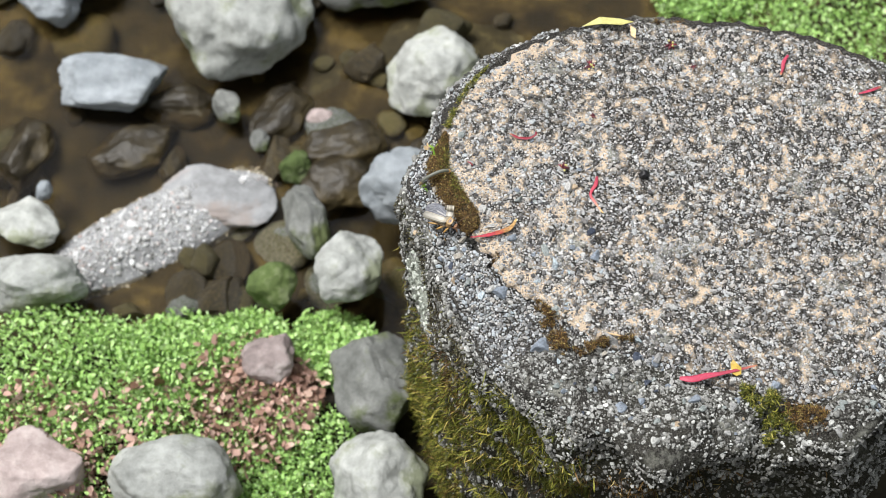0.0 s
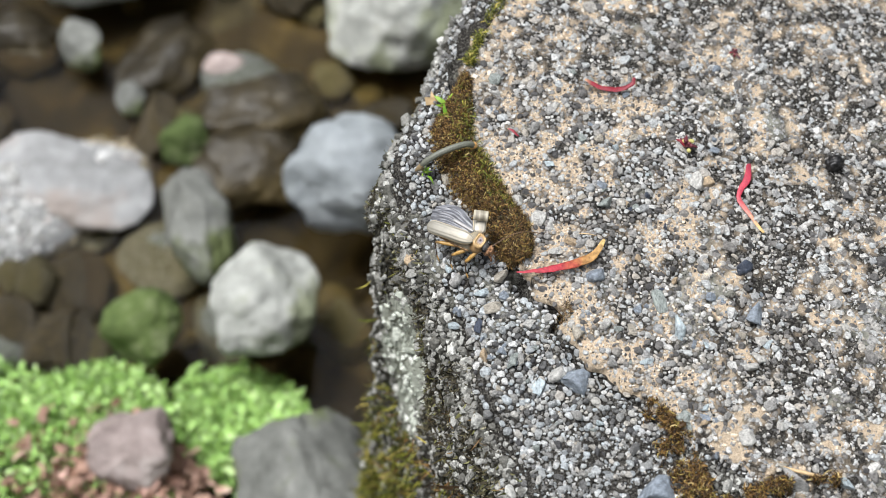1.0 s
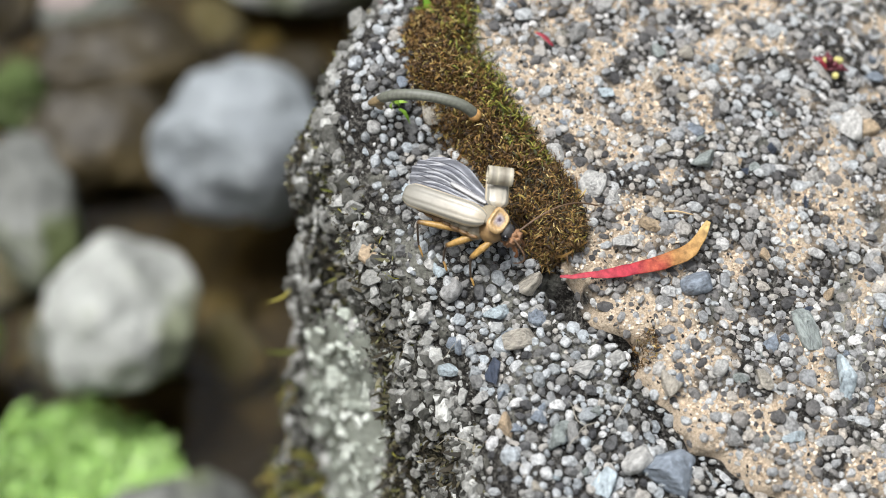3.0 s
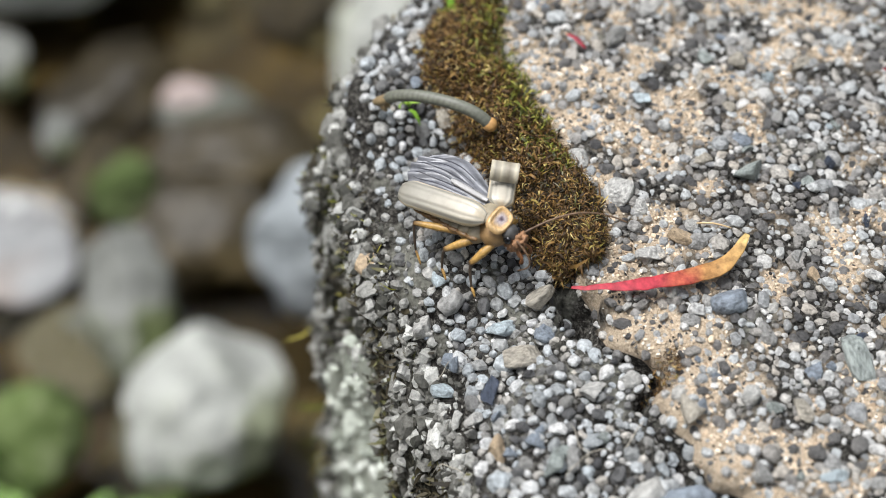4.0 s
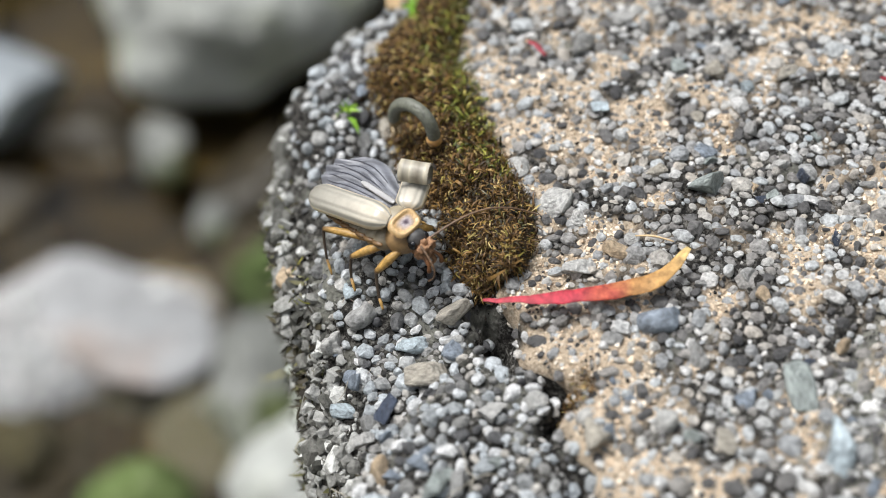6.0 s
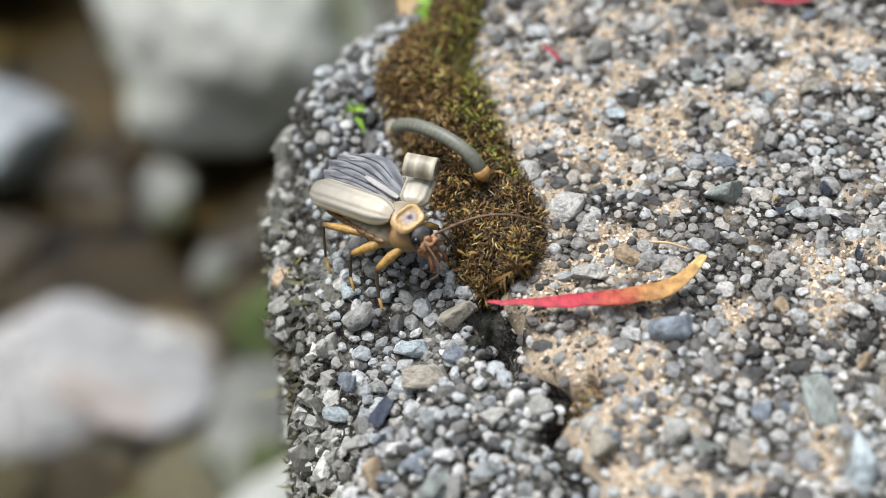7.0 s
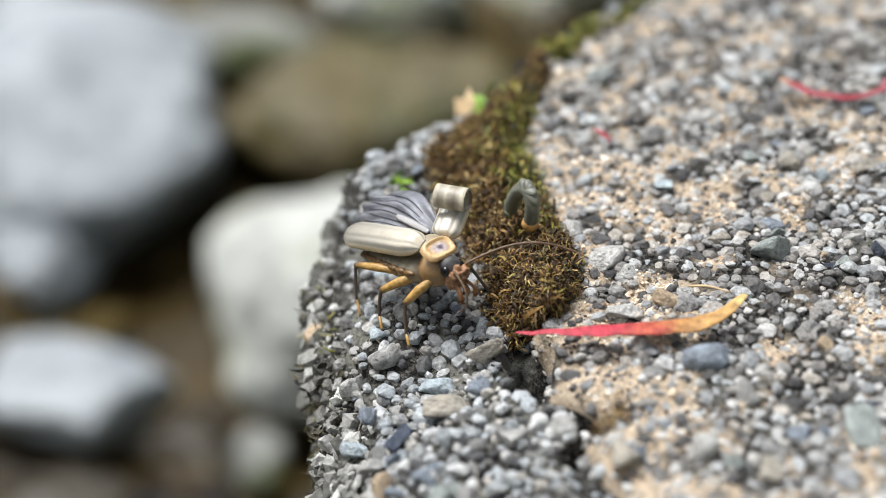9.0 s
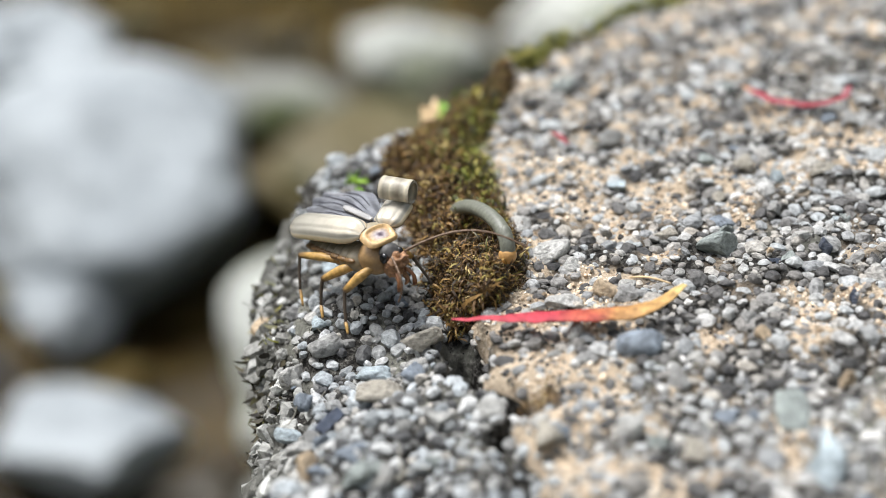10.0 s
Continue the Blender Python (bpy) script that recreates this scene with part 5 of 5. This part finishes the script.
# ---- the looper caterpillar ----
GREY_SKIN = plain("grey_green_caterpillar_skin", (0.165, 0.17, 0.135), 0.5, 0.3, 1600, 0.25, 0.0001)
HEAD_SKIN = plain("orange_caterpillar_head", (0.56, 0.31, 0.11), 0.4, 0.3, 1600)
TAIL_SKIN = plain("tan_caterpillar_tail", (0.3, 0.22, 0.12), 0.45, 0.3, 1600)
LOOP_RINGS = 24
looper = tagged(new("caterpillar"), "small grey-green looper caterpillar with an orange head crawling over moss", "caterpillar")
rings = []
for k in range(LOOP_RINGS):
    last, first = k == LOOP_RINGS - 1, k < 2
    r = 0.00058 if last else 0.00049 - 0.00008 * (k < 3)
    name = "head" if last else "tail_ring" if first else "body_ring"
    rings.append(ellipsoid(name, (0, 0, 0), (0.00115 if not last else 0.00058, r, r), HEAD_SKIN if last else TAIL_SKIN if first else GREY_SKIN, looper, level=3, rough=0.05, seed=k))
tagged(rings[-1], "orange head")

for s in (-1, 1):
    ellipsoid("proleg", (-0.0002, 0.00022 * s, -0.00055), (0.0003, 0.0002, 0.00045), TAIL_SKIN, rings[0], level=2)

# tail and head of the looper on the moss: seconds, tail x, y, head x, y
LOOPS = [(0.0, -0.0130, 0.0184, -0.0050, 0.0208), (1.0, -0.0133, 0.0182, -0.0051, 0.0208), (1.6, -0.0140, 0.0177, -0.0056, 0.0178), (2.5, -0.0142, 0.0175, -0.0062, 0.0153), (4.5, -0.0144, 0.0171, -0.0060, 0.0131),
         (5.2, -0.0144, 0.0171, -0.0060, 0.0131), (5.5, -0.0094, 0.0161, -0.0060, 0.0133), (5.8, -0.0082, 0.0155, -0.0056, 0.0131), (6.8, -0.0086, 0.0141, -0.0026, 0.0112), (7.1, -0.0087, 0.0142, -0.0015, 0.0090), (7.5, -0.0080, 0.0143, -0.0012, 0.0088),
         (8.2, -0.0076, 0.0143, -0.0011, 0.0087), (8.5, -0.0034, 0.0114, -0.0010, 0.0085), (9.0, -0.0031, 0.0118, -0.0012, 0.0097), (9.5, -0.0033, 0.0112, 0.0014, 0.0060), (10.0, -0.0035, 0.0119, 0.0019, 0.0055)]


def loop_line(tail, head, lean, count=60):
    """An arch from tail to head, leaning aside; the body draws together when it loops."""
    d = head - tail
    reach = 0.0058 + 0.46 * d.length
    lo, hi = 0.0, 0.008
    for _ in range(24):
        h = (lo + hi) / 2
        pts = [tail + d * (s - 0.16 * math.sin(2 * math.pi * s) * min(h / 0.003, 1.0)) + Vector((lean[0], lean[1], 0.95)) * (h * math.sin(math.pi * s) ** 1.25) for s in (k / count for k in range(count + 1))]
        length = sum((pts[k + 1] - pts[k]).length for k in range(count))
        lo, hi = (h, hi) if length < reach else (lo, h)
    return pts


def loop_rows():
    rows = [[] for _ in rings]
    keys = np.array(LOOPS)
    for k in range(51):
        t = k * 0.2
        tx, ty, hx, hy = (float(np.interp(t, keys[:, 0], keys[:, c])) for c in (1, 2, 3, 4))
        sunk = float(np.interp(t, (8.8, 9.4), (0.0, 0.0002)))
        tail = Vector((tx, ty, -sunk + float(np.interp(tx, (-0.0120, -0.0090), (0.0002, 0.0009)))))
        head_at = Vector((hx, hy, 0.0020 - sunk))
        lean = [float(np.interp(t, (0.0, 8.6, 9.5), row)) for row in ((0.0, 0.0, 0.40), (0.05, -0.1, -0.25))]
        pts = loop_line(tail, head_at, lean)
        step = [0.0]
        for a, b in zip(pts, pts[1:]):
            step.append(step[-1] + (b - a).length)
        for i in range(len(rings)):
            at = step[-1] * i / (len(rings) - 1)
            j = max(min(int(np.searchsorted(step, at)), len(pts) - 1), 1)
            d = (pts[min(j + 1, len(pts) - 1)] - pts[max(j - 2, 0)]).normalized()
            side = Vector((0, 0, 1)).cross(d)
            side = side.normalized() if side.length > 1e-3 else Vector((0, 1, 0))
            up = d.cross(side)
            m = Matrix((d, side, up)).transposed().to_4x4()
            m.translation = pts[j - 1].lerp(pts[j], (at - step[j - 1]) / max(step[j] - step[j - 1], 1e-9))
            rows[i].append((t, m))
    return rows


# ---- single larger pebbles in the concrete ----
def stone_material(name, colour, rough=0.5, vary=0.3):
    return plain(name, colour, rough, vary + 0.2, 4.0, 0.9, 0.0004)


STONES = {"blue": stone_material("blue_grey_stone", (0.27, 0.31, 0.36)), "grey": stone_material("grey_stone", (0.38, 0.375, 0.36)), "pale": stone_material("pale_stone", (0.56, 0.55, 0.52)), "green": stone_material("grey_green_stone", (0.34, 0.375, 0.355)),
          "black": stone_material("blue_black_stone", (0.06, 0.075, 0.11), 0.3), "tan": stone_material("tan_stone", (0.54, 0.41, 0.27)), "ice": stone_material("pale_blue_stone", (0.52, 0.60, 0.64)), "beige": stone_material("beige_stone", (0.46, 0.42, 0.35))}
PEBBLE_SHAPES, PEBBLE_FACES = pebble_shapes(3, 12, 77, 9, 0.018)
PEBBLE_MESHES = {}


def pebble(x, y, size, kind, shape, turn, stretch=(1, 1, 0.75), sink=0.2, tilt=0.0):
    key = (shape, kind)
    if key not in PEBBLE_MESHES:
        me = bpy.data.meshes.new("pebble")
        me.from_pydata([tuple(p) for p in PEBBLE_SHAPES[shape]], [], [tuple(f) for f in PEBBLE_FACES])
        me.materials.append(STONES[kind])
        me.update()
        me.shade_smooth()
        PEBBLE_MESHES[key] = me
    ob = new("pebble", PEBBLE_MESHES[key])
    ob.parent = post
    ob.matrix_basis = pose(x, y, top_height(x, y) + size * stretch[2] * sink, tilt, tilt * 0.6, turn) @ Matrix.Diagonal((size * stretch[0], size * stretch[1], size * stretch[2], 1))
    return ob


def make_pebbles():
    for row in [(0.0118, -0.0010, 0.0019, "blue", 5, 20, (1.1, 0.9, 0.8), 0.4), (0.0205, -0.0055, 0.0019, "green", 1, 100, (1.35, 0.5, 0.5), 0.2), (-0.0061, -0.0071, 0.0017, "black", 2, 85, (1.3, 0.55, 0.7), 0.3),
                (0.0077, -0.0098, 0.0016, "beige", 3, 60, (1.2, 0.7, 0.7), 0.3), (-0.0022, 0.0000, 0.0015, "beige", 4, 25, (1.3, 0.6, 0.6), 0.3), (-0.0143, 0.0062, 0.0021, "tan", 6, 50, (1.0, 1.0, 0.75), 0.25),
                (-0.0160, 0.0095, 0.0009, "ice", 6, 0, (1, 1, 0.8), 0.4), (-0.0150, 0.0110, 0.0009, "ice", 7, 30, (1, 1, 0.8), 0.4), (0.0334, -0.0006, 0.0020, "black", 8, 10, (1.1, 0.85, 0.8), 0.5), (0.0343, -0.0082, 0.0020, "blue", 3, 0, (1.05, 0.95, 0.8), 0.4),
                (-0.0051, -0.0018, 0.0012, "ice", 10, 10, (1.2, 0.9, 0.7), 0.4), (-0.0107, -0.0011, 0.0012, "pale", 11, 0, (1.1, 0.9, 0.8), 0.4), (0.0010, -0.0081, 0.0014, "pale", 0, 15, (1.4, 0.55, 0.6), 0.4), (-0.0100, 0.0022, 0.0011, "ice", 3, 60, (1, 0.8, 0.7), 0.4),
                (0.0065, 0.0183, 0.0010, "ice", 2, 30, (1.2, 1, 0.9), 0.4), (0.0060, 0.0030, 0.0011, "pale", 6, 0, (1.1, 0.9, 0.6), 0.4), (0.0010, 0.0120, 0.0010, "pale", 1, 0, (1, 1, 0.6), 0.3),
                (0.0016, -0.0176, 0.0019, "ice", 2, 80, (1.3, 0.8, 0.7), 0.35), (0.0072, -0.0173, 0.0030, "blue", 7, 10, (1.1, 0.9, 0.6), 0.3), (0.0047, -0.0158, 0.0017, "pale", 5, 40, (1.3, 0.9, 0.8), 0.4), (0.0036, -0.0072, 0.0012, "pale", 8, 10, (1.2, 0.9, 0.8), 0.4),
                (-0.0030, -0.0117, 0.0011, "blue", 3, 0, (1.1, 0.9, 0.8), 0.4), (-0.0058, -0.0123, 0.0011, "tan", 9, 90, (1.2, 0.8, 0.8), 0.4), (-0.0108, -0.0008, 0.0010, "pale", 4, 20, (1.2, 0.9, 0.9), 0.5), (-0.0072, -0.0094, 0.0008, "pale", 6, 30, (1.1, 0.9, 0.9), 0.5),
                (-0.0018, -0.0140, 0.0012, "green", 10, 60, (1.2, 0.9, 0.8), 0.4), (-0.0037, -0.0046, 0.0013, "beige", 1, 12, (1.4, 0.7, 0.7), 0.5), (-0.0170, 0.0190, 0.0017, "pale", 9, 30, (1.1, 0.9, 0.8), 0.4), (-0.0168, 0.0158, 0.0008, "blue", 1, 5, (1.4, 0.8, 0.8), 0.5),
                (-0.0172, 0.0128, 0.0012, "pale", 2, 70, (1.1, 1, 0.8), 0.4)]:
        pebble(*row)
    rng = np.random.default_rng(88)
    kinds, made = list(STONES), 0
    weights = np.array([0.2, 0.28, 0.16, 0.14, 0.02, 0.06, 0.06, 0.08])
    while made < 190:
        x, y = rng.uniform(-0.021, 0.036), rng.uniform(-0.028, 0.036)
        r, a = math.hypot(x - CX, y - CY), math.degrees(math.atan2(y - CY, x - CX))
        if x < -0.012 and y > 0.010 or r > outer_radius(a) - 0.0022 or -0.004 < r - plate_radius(a) < 0.0055 and y > -0.002 or -0.0008 < r - plate_radius(a) < 0.003:
            continue
        pebble(x, y, 0.00070 * math.exp(rng.normal(0, 0.38)), kinds[rng.choice(8, p=weights)], int(rng.integers(12)), rng.uniform(0, 360), (rng.uniform(0.9, 1.35), rng.uniform(0.7, 1), rng.uniform(0.55, 0.85)), rng.uniform(0.1, 0.5), rng.uniform(-20, 20))
        made += 1
    made = 0
    while made < 170:
        x, y = rng.uniform(0.015, 0.115), rng.uniform(-0.072, -0.022)
        r, a = math.hypot(x - CX, y - CY), math.degrees(math.atan2(y - CY, x - CX))
        if r > outer_radius(a) - 0.003 or r < plate_radius(a) - 0.006:
            continue
        pebble(x, y, 0.00095 * math.exp(rng.normal(0, 0.35)), kinds[rng.choice(8, p=weights)], int(rng.integers(12)), rng.uniform(0, 360), (rng.uniform(0.9, 1.35), rng.uniform(0.7, 1), rng.uniform(0.55, 0.85)), rng.uniform(0.2, 0.6), rng.uniform(-20, 20))
        made += 1


make_pebbles()


def make_fibres():
    """Fine pale roots lying over the rim's grains."""
    rng = np.random.default_rng(61)
    for x, y, way, length in ((-0.0012, -0.0150, 70, 0.0042), (0.0004, -0.0142, 110, 0.0036), (-0.0080, -0.0128, 95, 0.0030), (-0.0098, -0.0050, 60, 0.0026), (-0.0112, 0.0010, 20, 0.0024), (0.0030, -0.0128, 30, 0.0030), (-0.0050, -0.0165, 120, 0.0034)):
        pts, a = [], radians(way)
        for k in range(7):
            z = top_height(x, y) + 0.0005 + 0.0003 * math.sin(k * 1.3 + x * 900)
            pts.append((x, y, z))
            a += rng.normal(0, 0.35)
            x, y = x + math.cos(a) * length / 6, y + math.sin(a) * length / 6
        tagged(tube("root_fibre", pts, [0.00002] + [0.000035] * 5 + [0.000015], FIBRE, None, 6), "fine pale root fibre lying on the rim", "root fibre", "root fibres on the rim")


FIBRE = plain("pale_root", (0.5, 0.46, 0.38), 0.6)
make_fibres()


# ---- what moves ----
def motions():
    for ring, rows in zip(rings, loop_rows()):
        walk(ring, rows)
    # left wing case and wing: folded half open, with a short lift
    for ob, base, lift in ((left_case, (-0.0004, 0.0010, 0.0057, 0, 3, -62), 42), (left_wing, (-0.0010, 0.0006, 0.0055, 10, -14, 4), 40)):
        rows = []
        for t, k in ((0, 0.0), (2.0, 0.05), (4.5, 0.0), (6.8, 0.05), (7.4, 0.0), (7.75, 0.35), (8.0, 1.0), (8.2, 0.8), (8.5, 0.15), (8.8, 0.1), (9.0, 0.5), (9.3, 0.2), (10.0, 0.2)):
            x, y, z, rx, ry, rz = base
            rows.append((t, pose(x, y, z, rx + (lift if ob is left_wing else 0) * k, ry + (lift if ob is left_case else 0) * k, rz)))
        walk(ob, rows)
    for ob, side in ((left_feeler, 1), (right_feeler, -1)):
        rows = []
        for k in range(26):
            t = 0.4 * k
            swing = math.sin(t * 2.3 + side) + 0.5 * math.sin(t * 5.1 + 2 * side)
            rows.append((t, pose(0.0022, 0.0005 * side, 0.0052, 0, (-2 if side > 0 else 70) + 5 * swing, (46 if side > 0 else 20) + 9 * swing)))
        walk(ob, rows)


motions()
